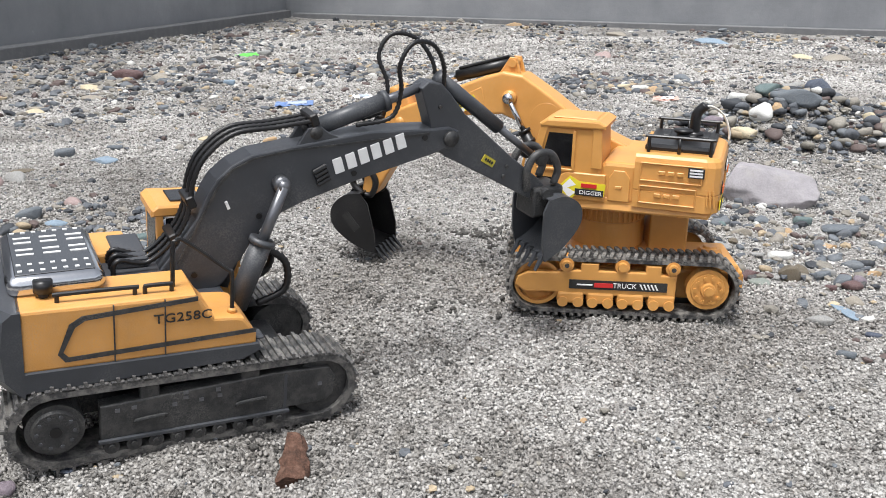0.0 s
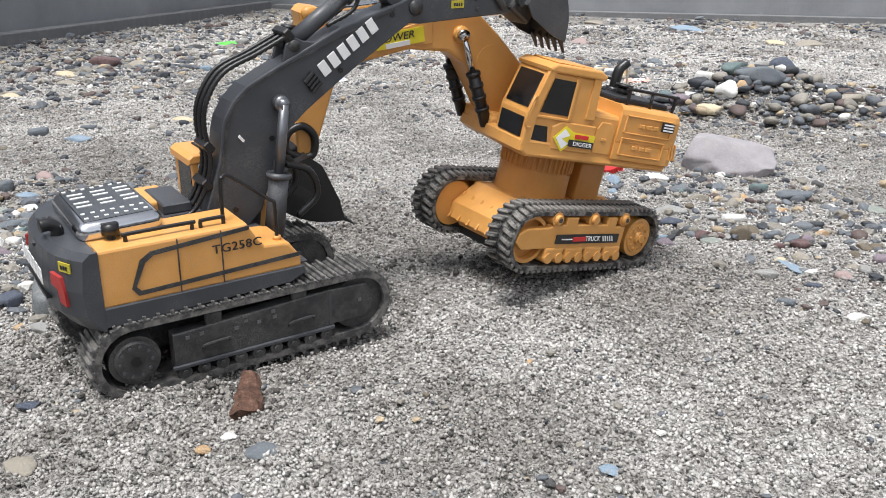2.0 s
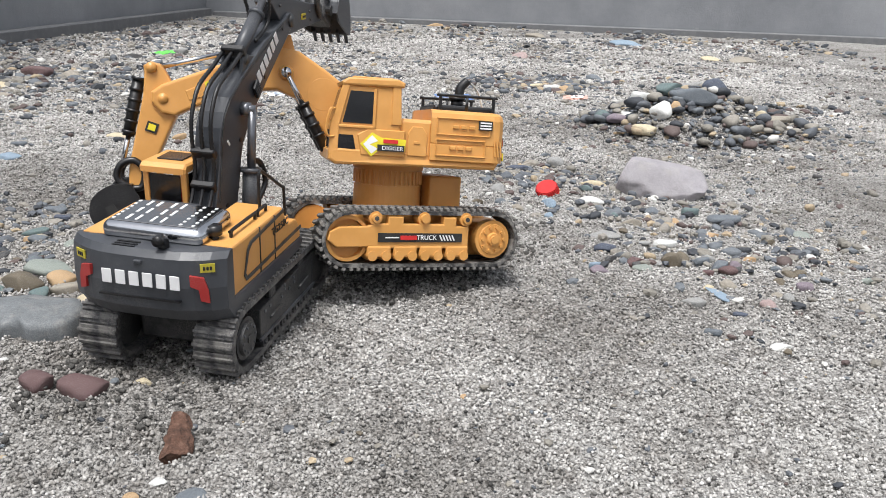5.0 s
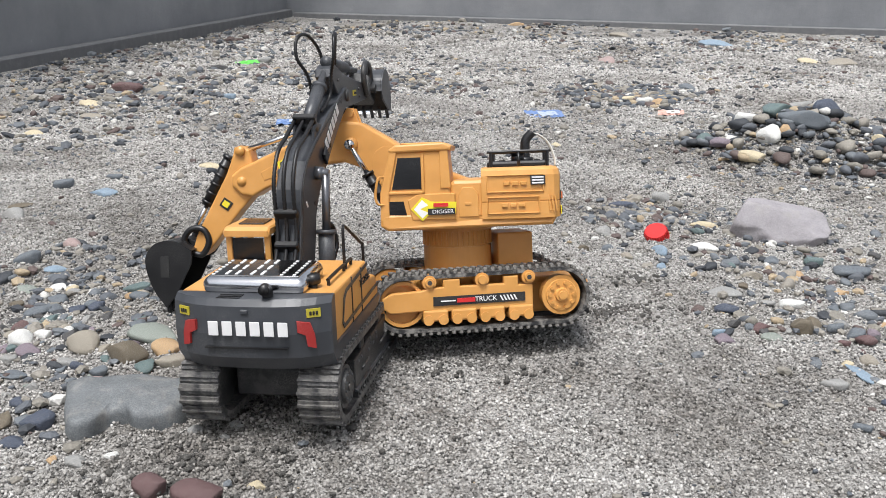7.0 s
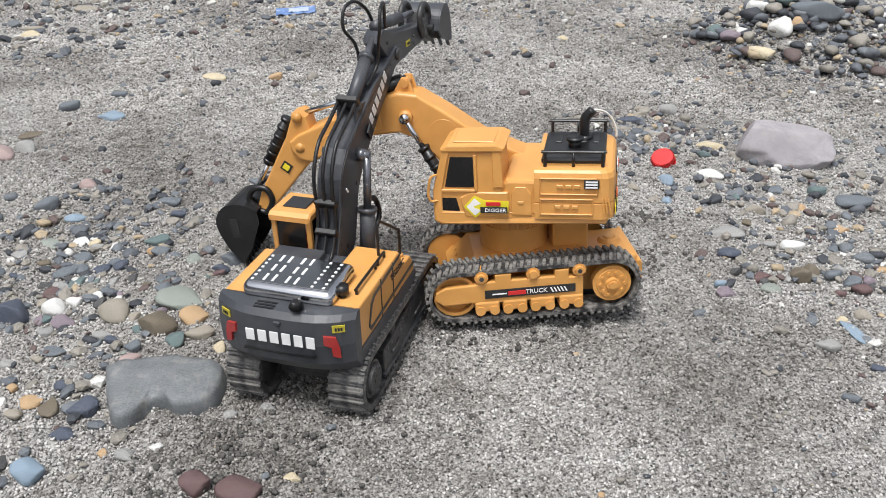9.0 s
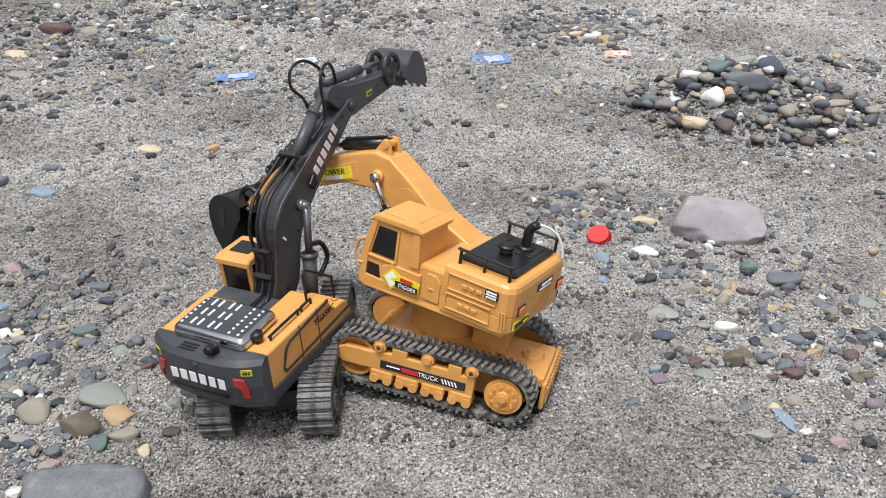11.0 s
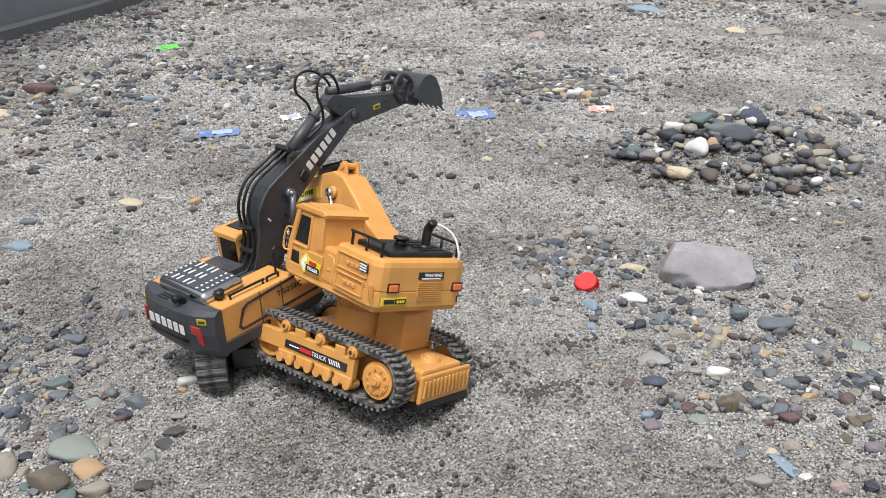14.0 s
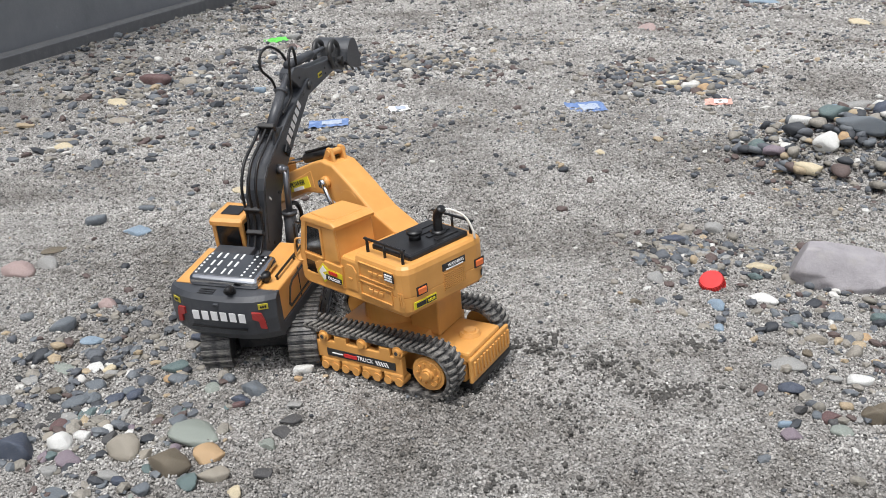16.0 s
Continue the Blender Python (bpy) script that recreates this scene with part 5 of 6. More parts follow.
pebble(-0.400, -0.381, 0.020, 0.014, 0.010, "slate")
pebble(-0.434, -0.346, 0.018, 0.013, 0.010, "grey")
pebble(0.378, -0.538, 0.017, 0.012, 0.005, "navy")
pebble(0.339, -0.582, 0.019, 0.013, 0.008, "slate")
pebble(0.391, -0.610, 0.021, 0.015, 0.006, "white")
pebble(0.115, -0.865, 0.008, 0.007, 0.005, "charcoal")
pebble(0.152, -0.846, 0.016, 0.011, 0.003, "blue")
pebble(0.036, -0.764, 0.006, 0.005, 0.003, "brown")
pebble(0.111, -0.704, 0.007, 0.006, 0.004, "ochre")
pebble(-0.968, 1.092, 0.094, 0.068, 0.041, "maroon")
pebble(0.326, -0.023, 0.053, 0.038, 0.012, "sand")
pebble(0.307, -0.118, 0.041, 0.030, 0.012, "white")
pebble(0.402, -0.209, 0.017, 0.012, 0.010, "ochre")
pebble(0.380, -0.478, 0.015, 0.052, 0.005, "blue")
pebble(0.266, -0.390, 0.016, 0.011, 0.009, "blue")
pebble(0.247, -0.139, 0.022, 0.016, 0.012, "blue")
pebble(0.290, -0.360, 0.015, 0.011, 0.008, "charcoal")
pebble(0.312, -0.055, 0.024, 0.017, 0.009, "teal")
pebble(0.250, 0.122, 0.026, 0.019, 0.010, "tan")
pebble(0.258, 0.016, 0.028, 0.020, 0.009, "grey")
pebble(-0.369, -0.253, 0.025, 0.018, 0.009, "navy")
pebble(-0.219, -0.419, 0.022, 0.015, 0.005, "charcoal")
pebble(-0.229, -0.339, 0.011, 0.008, 0.007, "ochre")
pebble(-0.891, 1.195, 0.055, 0.039, 0.014, "tan")
pebble(-0.877, 0.682, 0.053, 0.038, 0.012, "tan")
pebble(-0.712, 1.571, 0.061, 0.044, 0.015, "pink")
pebble(-0.648, 0.978, 0.037, 0.027, 0.022, "blue")
pebble(-0.449, 0.281, 0.028, 0.020, 0.010, "slate")
pebble(-0.093, -0.858, 0.012, 0.008, 0.007, "ochre")
pebble(-0.082, -0.842, 0.012, 0.009, 0.004, "white")
pebble(-0.058, -0.857, 0.021, 0.015, 0.006, "slate")
pebble(-0.250, -0.842, 0.020, 0.015, 0.012, "purple")
pebble(-0.190, -0.887, 0.022, 0.016, 0.007, "tan")
pebble(-0.221, -0.813, 0.017, 0.012, 0.004, "navy")
pebble(0.917, 2.565, 0.171, 0.123, 0.038, "blue")
pebble(0.402, 1.938, 0.068, 0.049, 0.025, "pink")
pebble(1.144, 2.099, 0.097, 0.070, 0.021, "sand")
pebble(0.109, 3.280, 0.085, 0.061, 0.026, "ochre")
pebble(0.568, 2.929, 0.105, 0.076, 0.025, "tan")
pebble(1.817, 3.226, 0.179, 0.129, 0.039, "grey")
pebble(1.257, 2.075, 0.110, 0.080, 0.024, "tan")
pebble(-0.915, 0.493, 0.043, 0.031, 0.013, "sand")
def boulder():
    bm = bmesh.new()
    bmesh.ops.create_icosphere(bm, subdivisions=5, radius=1.0)
    for v in bm.verts:
        p = v.co.normalized()
        k = (abs(p.x) ** 5.0 + abs(p.y) ** 4.2 + abs(p.z) ** 4.0) ** (-1 / 4.4)
        k *= 1 + 0.12 * noise.noise(p * 1.5 + Vector((4, 2, 7))) + 0.05 * noise.noise(p * 3.6) + 0.022 * noise.noise(p * 11.0) + 0.008 * noise.noise(p * 30.0)
        q = p * k
        for n, d in ((Vector((-1, 0.1, 0.25)), 0.80), (Vector((0.25, -0.9, 0.5)), 0.78), (Vector((0.12, 0.1, 1)), 0.80), (Vector((0.8, -0.35, 0.6)), 0.80), (Vector((-0.3, 0.6, 0.75)), 0.84)):
            n.normalize()
            q = q - n * 0.86 * max(0.0, q.dot(n) - d)
        drop = 1 - 0.34 * max(0.0, q.x + 0.35)
        v.co = Vector((0.064 * q.x, (0.040 - 0.006 * q.x) * q.y, 0.038 * q.z * drop))
    ob = smooth(part("boulder", bm, STONE["lilac"], None, "large pale lilac-grey boulder half sunk in sand", pose(0.419, -0.050, 0.020, 5, 0, -16)))
    return tagged(ob, "", "boulder")


boulder()


def slab_stone():
    """A flat grey slab, half sunk, with a bite out of its near edge."""
    bm = bmesh.new()
    edge = [(-0.052, 0.030), (-0.030, 0.040), (0.010, 0.041), (0.046, 0.034), (0.056, 0.018), (0.052, -0.012), (0.036, -0.022), (0.020, -0.024), (0.010, -0.016), (-0.004, -0.018), (-0.014, -0.034), (-0.028, -0.036), (-0.040, -0.012)]
    rim = [p for p in curve_points([(x, y, 0) for x, y in edge + edge[:1]], 4)][:-1]
    rings = []
    for k, (z, f) in enumerate(((-0.020, 1.04), (-0.004, 1.03), (0.008, 1.0), (0.0125, 0.95), (0.0145, 0.80), (0.0160, 0.55), (0.0165, 0.28))):
        rings.append([bm.verts.new((p.x * f, p.y * f + 0.004 * (1 - f), z + 0.0035 * noise.noise(Vector((p.x * f * 40, p.y * f * 40, 3.0))) + 0.0016 * noise.noise(Vector((p.x * f * 120, p.y * f * 120, k))))) for p in rim])
    n = len(rim)
    for a, b in zip(rings, rings[1:]):
        for i in range(n):
            bm.faces.new((a[i], a[(i + 1) % n], b[(i + 1) % n], b[i]))
    bm.faces.new(rings[0][::-1])
    bm.faces.new(rings[-1])
    ob = part("stone_slab", bm, STONE["ash"], None, "flat ash-grey stone slab half sunk in sand", pose(-0.272, -0.612, lie(-0.272, -0.612) + 0.003, 4, 0, 6))
    return tagged(smooth(ob), "", "stone")


slab_stone()

# the mound of stones
for tone, px, py, l, b, h in (("slate", 0.606, 0.447, 0.095, 0.055, 0.034), ("teal", 0.575, 0.52, 0.06, 0.05, 0.028), ("white", 0.535, 0.425, 0.050, 0.030, 0.034), ("white", 0.516, 0.525, 0.048, 0.034, 0.030), ("white", 0.66, 0.55, 0.036, 0.028, 0.028), ("blue", 0.60, 0.585, 0.05, 0.035, 0.03),
                              ("ochre", 0.565, 0.425, 0.030, 0.024, 0.024), ("sand", 0.494, 0.358, 0.055, 0.032, 0.022), ("navy", 0.66, 0.50, 0.05, 0.04, 0.028), ("grey", 0.625, 0.57, 0.06, 0.04, 0.03), ("sand", 0.735, 0.42, 0.036, 0.024, 0.02), ("purple", 0.452, 0.44, 0.04, 0.028, 0.024), ("teal", 0.43, 0.47, 0.034, 0.026, 0.024), ("tan", 0.77, 0.43, 0.05, 0.03, 0.02)):
    pebble(px, py, l, b, h, tone, None, 0.010)
DRIFT = []
for _ in range(300):
    a, rr = random.uniform(0, 2 * math.pi), 0.21 * random.random() ** 0.6
    s = 0.012 + 0.030 * random.random() ** 1.6
    DRIFT.append((0.62 + 1.12 * rr * math.cos(a), 0.495 + rr * math.sin(a), s, 0.003 + 0.010 * random.random()))
# looser drifts of pebbles
for cx, cy, rx, ry, n in ((0.40, -0.22, 0.16, 0.22, 150), (-0.42, -0.40, 0.13, 0.18, 150), (0.23, 0.03, 0.07, 0.06, 50), (-0.50, 0.22, 0.20, 0.12, 40), (-0.85, 1.15, 0.20, 0.40, 110), (0.36, 1.10, 0.16, 0.10, 70), (-0.38, 1.30, 0.24, 0.12, 70), (-0.02, 0.42, 0.12, 0.06, 20), (0.10, 0.55, 0.4, 0.4, 30), (0.55, -0.05, 0.25, 0.3, 50)):
    for _ in range(n):
        px, py = random.gauss(cx, rx * 0.6), random.gauss(cy, ry * 0.6)
        if not (-0.26 < px < 0.22 and -0.78 < py < -0.16):
            DRIFT.append((px, py, (0.007 + 0.019 * random.random() ** 1.7) * (1.0 if py < 0.8 else 1.6), 0.0))


def pebble_drifts():
    """The small rounded pebbles of the mound and of the drifts, which nobody could count."""
    bases = []
    for k in range(9):
        bm = pebble_bm(k + 1, 0.30 if k % 2 else 0.2, 2)
        bm.verts.index_update()
        bases.append(([v.co.copy() for v in bm.verts], [[v.index for v in f.verts] for f in bm.faces]))
        bm.free()
    verts, faces = [], []
    for x, y, s, lift in DRIFT:
        shape, tris = random.choice(bases)
        hgt = s * random.uniform(0.35, 0.6)
        m = pose(x, y, lie(x, y) + hgt * 0.26 + lift, random.uniform(-14, 14), random.uniform(-14, 14), random.uniform(0, 360)) @ Matrix.Diagonal((s, s * random.uniform(0.6, 0.9), hgt, 1))
        n = len(verts)
        verts.extend(m @ c for c in shape)
        faces.extend([n + i for i in t] for t in tris)
    me = bpy.data.meshes.new("pebble_drifts")
    me.from_pydata(verts, [], faces)
    me.materials.append(GRAVEL)
    return smooth(tagged(new("pebble_drifts", me), "drifts of small rounded pebbles in many greys", "pebbles", kind="stuff"))


DRIFT.sort(key=lambda d: d[1])
for px, py, s, lift in DRIFT[:120]:
    pebble(px, py, s, s * random.uniform(0.6, 0.9), s * random.uniform(0.35, 0.6), random.choice(("slate", "navy", "charcoal", "grey", "tan", "teal", "purple", "brown", "maroon", "green", "slate", "charcoal")), random.uniform(0, 180))
DRIFT = DRIFT[120:]
GRAVEL = gravel_material()
pebble_drifts()


def gravel():
    """Small grit and chips strewn over the yard, thicker in drifts."""
    verts, faces = [], []
    ico = bmesh.new()
    bmesh.ops.create_icosphere(ico, subdivisions=1, radius=0.5)
    shape = [v.co.copy() for v in ico.verts]
    tris = [[v.index for v in f.verts] for f in ico.faces]
    ico.free()

    def chip(x, y, s):
        m = Matrix.Translation((x, y, lie(x, y) + s * 0.12)) @ Euler((random.uniform(-0.3, 0.3), random.uniform(-0.3, 0.3), random.uniform(0, 6.3))).to_matrix().to_4x4() @ Matrix.Diagonal((s, s * random.uniform(0.5, 0.9), s * random.uniform(0.3, 0.6), 1))
        n = len(verts)
        verts.extend(m @ (c * random.uniform(0.85, 1.15)) for c in shape)
        faces.extend([n + i for i in t] for t in tris)

    def clump(cx, cy, rx, ry, n):
        for _ in range(n):
            x, y = random.gauss(cx, rx * 0.55), random.gauss(cy, ry * 0.55)
            if not (-0.26 < x < 0.22 and -0.78 < y < -0.16):
                chip(x, y, random.uniform(0.006, 0.020) * (1.0 if y < 0.8 else 1.6))

    def strew(count, x0, x1, y0, y1, lo, hi, drift):
        made = 0
        while made < count:
            x, y = random.uniform(x0, x1), random.uniform(y0, y1)
            d = noise.noise(Vector((x * 2.2, y * 2.2, 1.7))) + 0.5 * noise.noise(Vector((x * 6, y * 6, 8.1)))
            lane = math.exp(-((x + 0.02) / 0.26) ** 2 - ((y + 0.5) / 0.40) ** 2)
            if random.random() > max(0.04, 0.42 + drift * d) * (1 - 0.93 * lane):
                continue
            s = lo * (hi / lo) ** (random.random() ** 2.2)
            chip(x, y, s)
            made += 1
    for cx, cy, rx, ry, n in ((0.33, 0.03, 0.10, 0.08, 40), (-0.30, -0.62, 0.10, 0.10, 30), (0.40, 1.18, 0.20, 0.18, 420), (-0.38, 1.33, 0.28, 0.18, 420), (0.95, 0.82, 0.16, 0.12, 90), (-0.98, 1.1, 0.2, 0.25, 70), (-0.5, 0.45, 0.28, 0.2, 60), (0.55, -0.45, 0.14, 0.2, 50), (0.42, -0.22, 0.20, 0.24, 330), (-0.44, -0.38, 0.16, 0.26, 380), (0.625, 0.49, 0.29, 0.24, 1300), (0.24, 0.03, 0.10, 0.08, 150), (-0.75, 1.65, 0.3, 0.3, 60), (-0.1, 1.25, 0.25, 0.15, 50)):
        clump(cx, cy, rx, ry, n)
    strew(8000, -0.8, 0.95, -1.1, 0.9, 0.0022, 0.0105, 1.3)
    strew(9000, -1.35, 1.9, 0.5, 3.4, 0.005, 0.028, 1.5)
    strew(1300, -1.3, 1.9, 2.3, 3.4, 0.01, 0.05, 0.6)
    strew(1500, -1.35, -0.70, 0.3, 2.8, 0.008, 0.040, 0.7)
    me = bpy.data.meshes.new("gravel")
    me.from_pydata(verts, [], faces)
    me.materials.append(GRAVEL)
    return tagged(new("gravel", me), "mixed grit and small stone chips on sand", "gravel", kind="stuff")


gravel()


def grains():
    """Coarse single grains on the strip of sand nearest the toys."""
    rng = np.random.default_rng(3)
    near, mid, left, far = 130000, 60000, 22000, 45000
    n = near + mid + left + far
    x = np.r_[rng.uniform(-0.64, 0.68, near) + rng.normal(0, 0.05, near), rng.uniform(-1.05, 1.15, mid), rng.uniform(-1.1, -0.5, left), rng.uniform(-1.25, 1.6, far)]
    y = np.r_[rng.uniform(-1.06, 0.34, near) + rng.normal(0, 0.08, near), 0.12 + 1.7 * rng.random(mid) ** 1.7, rng.uniform(-0.6, 0.5, left), 0.25 + 2.6 * rng.random(far) ** 1.1]
    s = (0.0012 + 0.0012 * rng.random(n) ** 2) * (1.0 + np.clip(y, 0.0, 3.0))
    octa = np.array([(1, 0, 0), (-1, 0, 0), (0, 1, 0), (0, -1, 0), (0, 0, 0.8), (0, 0, -0.8)], float)
    q = rng.normal(size=(n, 4))
    q /= np.linalg.norm(q, axis=1, keepdims=True)
    w, a, b, c = q.T
    R = np.stack([1 - 2 * (b * b + c * c), 2 * (a * b - w * c), 2 * (a * c + w * b), 2 * (a * b + w * c), 1 - 2 * (a * a + c * c), 2 * (b * c - w * a), 2 * (a * c - w * b), 2 * (b * c + w * a), 1 - 2 * (a * a + b * b)], 1).reshape(n, 3, 3)
    z = np.array([lie(u, v) + relief(u, v) for u, v in zip(x.tolist(), y.tolist())]) + 0.0006
    V = np.einsum("nij,kj->nki", R, octa) * s[:, None, None] + np.stack([x, y, z], 1)[:, None, :]
    F = (np.arange(n)[:, None, None] * 6 + np.array([(0, 2, 4), (2, 1, 4), (1, 3, 4), (3, 0, 4), (2, 0, 5), (1, 2, 5), (3, 1, 5), (0, 3, 5)])[None]).reshape(-1, 3)
    me = bpy.data.meshes.new("sand_grains")
    me.from_pydata(V.reshape(-1, 3).tolist(), [], F.tolist())
    m, nt, b = nodes_of("single_grains")
    geo = nt.nodes.new("ShaderNodeNewGeometry")
    col = ramp(nt, geo.outputs["Random Per Island"], [(0.0, (0.07, 0.068, 0.064)), (0.14, (0.25, 0.242, 0.23)), (0.38, (0.44, 0.427, 0.406)), (0.85, (0.56, 0.544, 0.52)), (1.0, (0.70, 0.685, 0.662))])
    v = coords(nt)
    damp = ramp(nt, noise_tex(nt, v, 3.2, 6.0, 0.6), [(0.34, (0.56, 0.545, 0.53)), (0.56, (1.0, 1.0, 1.0))])
    clump = ramp(nt, noise_tex(nt, v, 40.0, 5.0, 0.7), [(0.28, (0.58, 0.56, 0.54)), (0.52, (1.0, 1.0, 1.0))])
    nt.links.new(mix(nt, 1.0, mix(nt, 1.0, col, damp, "MULTIPLY"), clump, "MULTIPLY"), b.inputs["Base Color"])
    b.inputs["Roughness"].default_value = 0.8
    me.materials.append(m)
    me.polygons.foreach_set("use_smooth", [True] * len(me.polygons))
    return tagged(new("sand_grains", me), "loose coarse grains of pale and dark sand", "sand", kind="stuff")


grains()


def turned_sand():
    """Damp lumps that the tracks have thrown up, darkened to add contact shade."""
    verts, faces = [], []
    ico = bmesh.new()
    bmesh.ops.create_icosphere(ico, subdivisions=1, radius=0.5)
    shape, tris = [v.co.copy() for v in ico.verts], [[v.index for v in f.verts] for f in ico.faces]
    ico.free()
    for cx, cy, rx, ry, n in ((0.015, -0.236, 0.026, 0.016, 150), (0.095, -0.280, 0.03, 0.014, 120), (0.165, -0.335, 0.028, 0.014, 170), (0.205, -0.235, 0.016, 0.010, 50), (0.0, -0.50, 0.06, 0.014, 70), (-0.16, -0.30, 0.05, 0.03, 120), (-0.10, -0.60, 0.05, 0.02, 90), (-0.17, -0.68, 0.05, 0.025, 120), (0.03, -0.36, 0.06, 0.03, 120), (-0.19, -0.755, 0.06, 0.02, 80)):
        for _ in range(n):
            x, y, s = random.gauss(cx, rx), random.gauss(cy, ry), random.uniform(0.0025, 0.008)
            m = Matrix.Translation((x, y, lie(x, y) + s * 0.15)) @ Euler((0, 0, random.uniform(0, 6.3))).to_matrix().to_4x4() @ Matrix.Diagonal((s, s * 0.8, s * 0.7, 1))
            k = len(verts)
            verts.extend(m @ (c * random.uniform(0.8, 1.2)) for c in shape)
            faces.extend([k + i for i in t] for t in tris)
    me = bpy.data.meshes.new("turned_sand")
    me.from_pydata(verts, [], faces)
    m, nt, b = nodes_of("damp_shaded_sand")
    v = coords(nt)
    # damp tone taken deeper, so shade under the toys is in the colour
    nt.links.new(ramp(nt, noise_tex(nt, v, 420.0, 5.0, 0.7), [(0.3, (0.04, 0.038, 0.035)), (0.55, (0.11, 0.105, 0.097)), (0.75, (0.22, 0.212, 0.198))]), b.inputs["Base Color"])
    b.inputs["Roughness"].default_value = 0.85
    bump(nt, b, noise_tex(nt, v, 520.0, 4.0, 0.7), 1.0, 0.002)
    me.materials.append(m)
    return smooth(tagged(new("turned_sand", me), "damp clumps of sand thrown up by tracks, darkened as shade beneath toys", "sand", kind="stuff"))


turned_sand()


def bottle_cap():
    bm = cyl(bmesh.new(), (0, 0, 0), (0, 0, 0.012), 0.0155, 0.014, 28)
    for i in range(28):
        a = 2 * math.pi * i / 28
        cyl(bm, (0.0162 * math.cos(a), 0.0162 * math.sin(a), 0.001), (0.0149 * math.cos(a), 0.0145 * math.sin(a), 0.011), 0.0009, 0.0009, 6)
    cap = part("bottle_cap", bm, RED, None, "bright red plastic bottle cap lying on sand", pose(0.252, -0.084, lie(0.252, -0.084) + 0.001, 14, -28, 30))
    part("lip", cyl(bmesh.new(), (0, 0, -0.003), (0, 0, 0.0), 0.0172, 0.0172, 28), RED, cap)
    return tagged(cap, "", "bottle cap")


bottle_cap()


def crumpled(name, x, y, w, d, colours, label, category, turn, seed):
    """A thin, crumpled wrapper: a creased sheet with a printed patch."""
    def sheet(ww, dd, lift, s):
        n = 14
        vs, fs = [], []
        for t in (0.0, 0.0006):
            for j in range(n + 1):
                for i in range(n + 1):
                    u, v = i / n - 0.5, j / n - 0.5
                    q = Vector((u * 4, v * 4, s))
                    vs.append((u * ww, v * dd, lift + t + 0.10 * dd * abs(noise.noise(q)) + 0.06 * dd * noise.noise(q * 2.3)))
        k = (n + 1) ** 2
        for j in range(n):
            for i in range(n):
                a = j * (n + 1) + i
                fs.append((a, a + n + 1, a + n + 2, a + 1))
                fs.append((k + a, k + a + 1, k + a + n + 2, k + a + n + 1))
        for i in range(n):
            for a, b in ((i, i + 1), (n * (n + 1) + i + 1, n * (n + 1) + i), ((i + 1) * (n + 1), i * (n + 1)), (i * (n + 1) + n, (i + 1) * (n + 1) + n)):
                fs.append((a, b, k + b, k + a))
        me = bpy.data.meshes.new(name)
        me.from_pydata(vs, [], fs)
        return me
    me = sheet(w, d, 0.003, seed)
    me.materials.append(colours[0])
    ob = new(name, me)
    ob.matrix_basis = pose(x, y, lie(x, y), 4, -3, turn)
    tagged(ob, label, category)
    me = sheet(w * 0.5, d * 0.55, 0.0055, seed)
    me.materials.append(colours[1])
    child = new("print", me)
    child.parent, child.matrix_basis = ob, Matrix.Translation((w * 0.08, -d * 0.05, 0.0))
    return ob


BLUEFOIL = plastic("blue_foil", (0.13, 0.22, 0.44), 0.3, 0.3)
PALEFOIL = plastic("pale_foil", (0.42, 0.48, 0.58), 0.3, 0.3)
PINKISH = plastic("faded_pink_paper", (0.62, 0.36, 0.30), 0.6, 0.2)
LIME = plastic("lime_plastic", (0.14, 0.62, 0.10), 0.35, 0.1)
crumpled("snack_wrapper", 0.142, 0.85, 0.085, 0.07, (BLUEFOIL, PALEFOIL), "crumpled blue and silver snack wrapper on sand", "wrapper", 12, 1.3)
crumpled("snack_wrapper", -0.415, 0.69, 0.085, 0.045, (BLUEFOIL, PALEFOIL), "torn pale and blue wrapper on sand", "wrapper", 10, 4.1)
crumpled("paper_scrap", 0.446, 0.91, 0.06, 0.045, (PINKISH, WHITE), "faded pink and white paper scrap on sand", "paper scrap", -8, 7.7)
crumpled("paper_scrap", -0.28, 0.82, 0.045, 0.035, (WHITE, PALEFOIL), "small white paper scrap on sand", "paper scrap", 20, 9.2)
crumpled("plastic_scrap", -0.802, 1.69, 0.075, 0.055, (LIME, LIME), "bright green plastic scrap among stones", "plastic scrap", 30, 2.6)


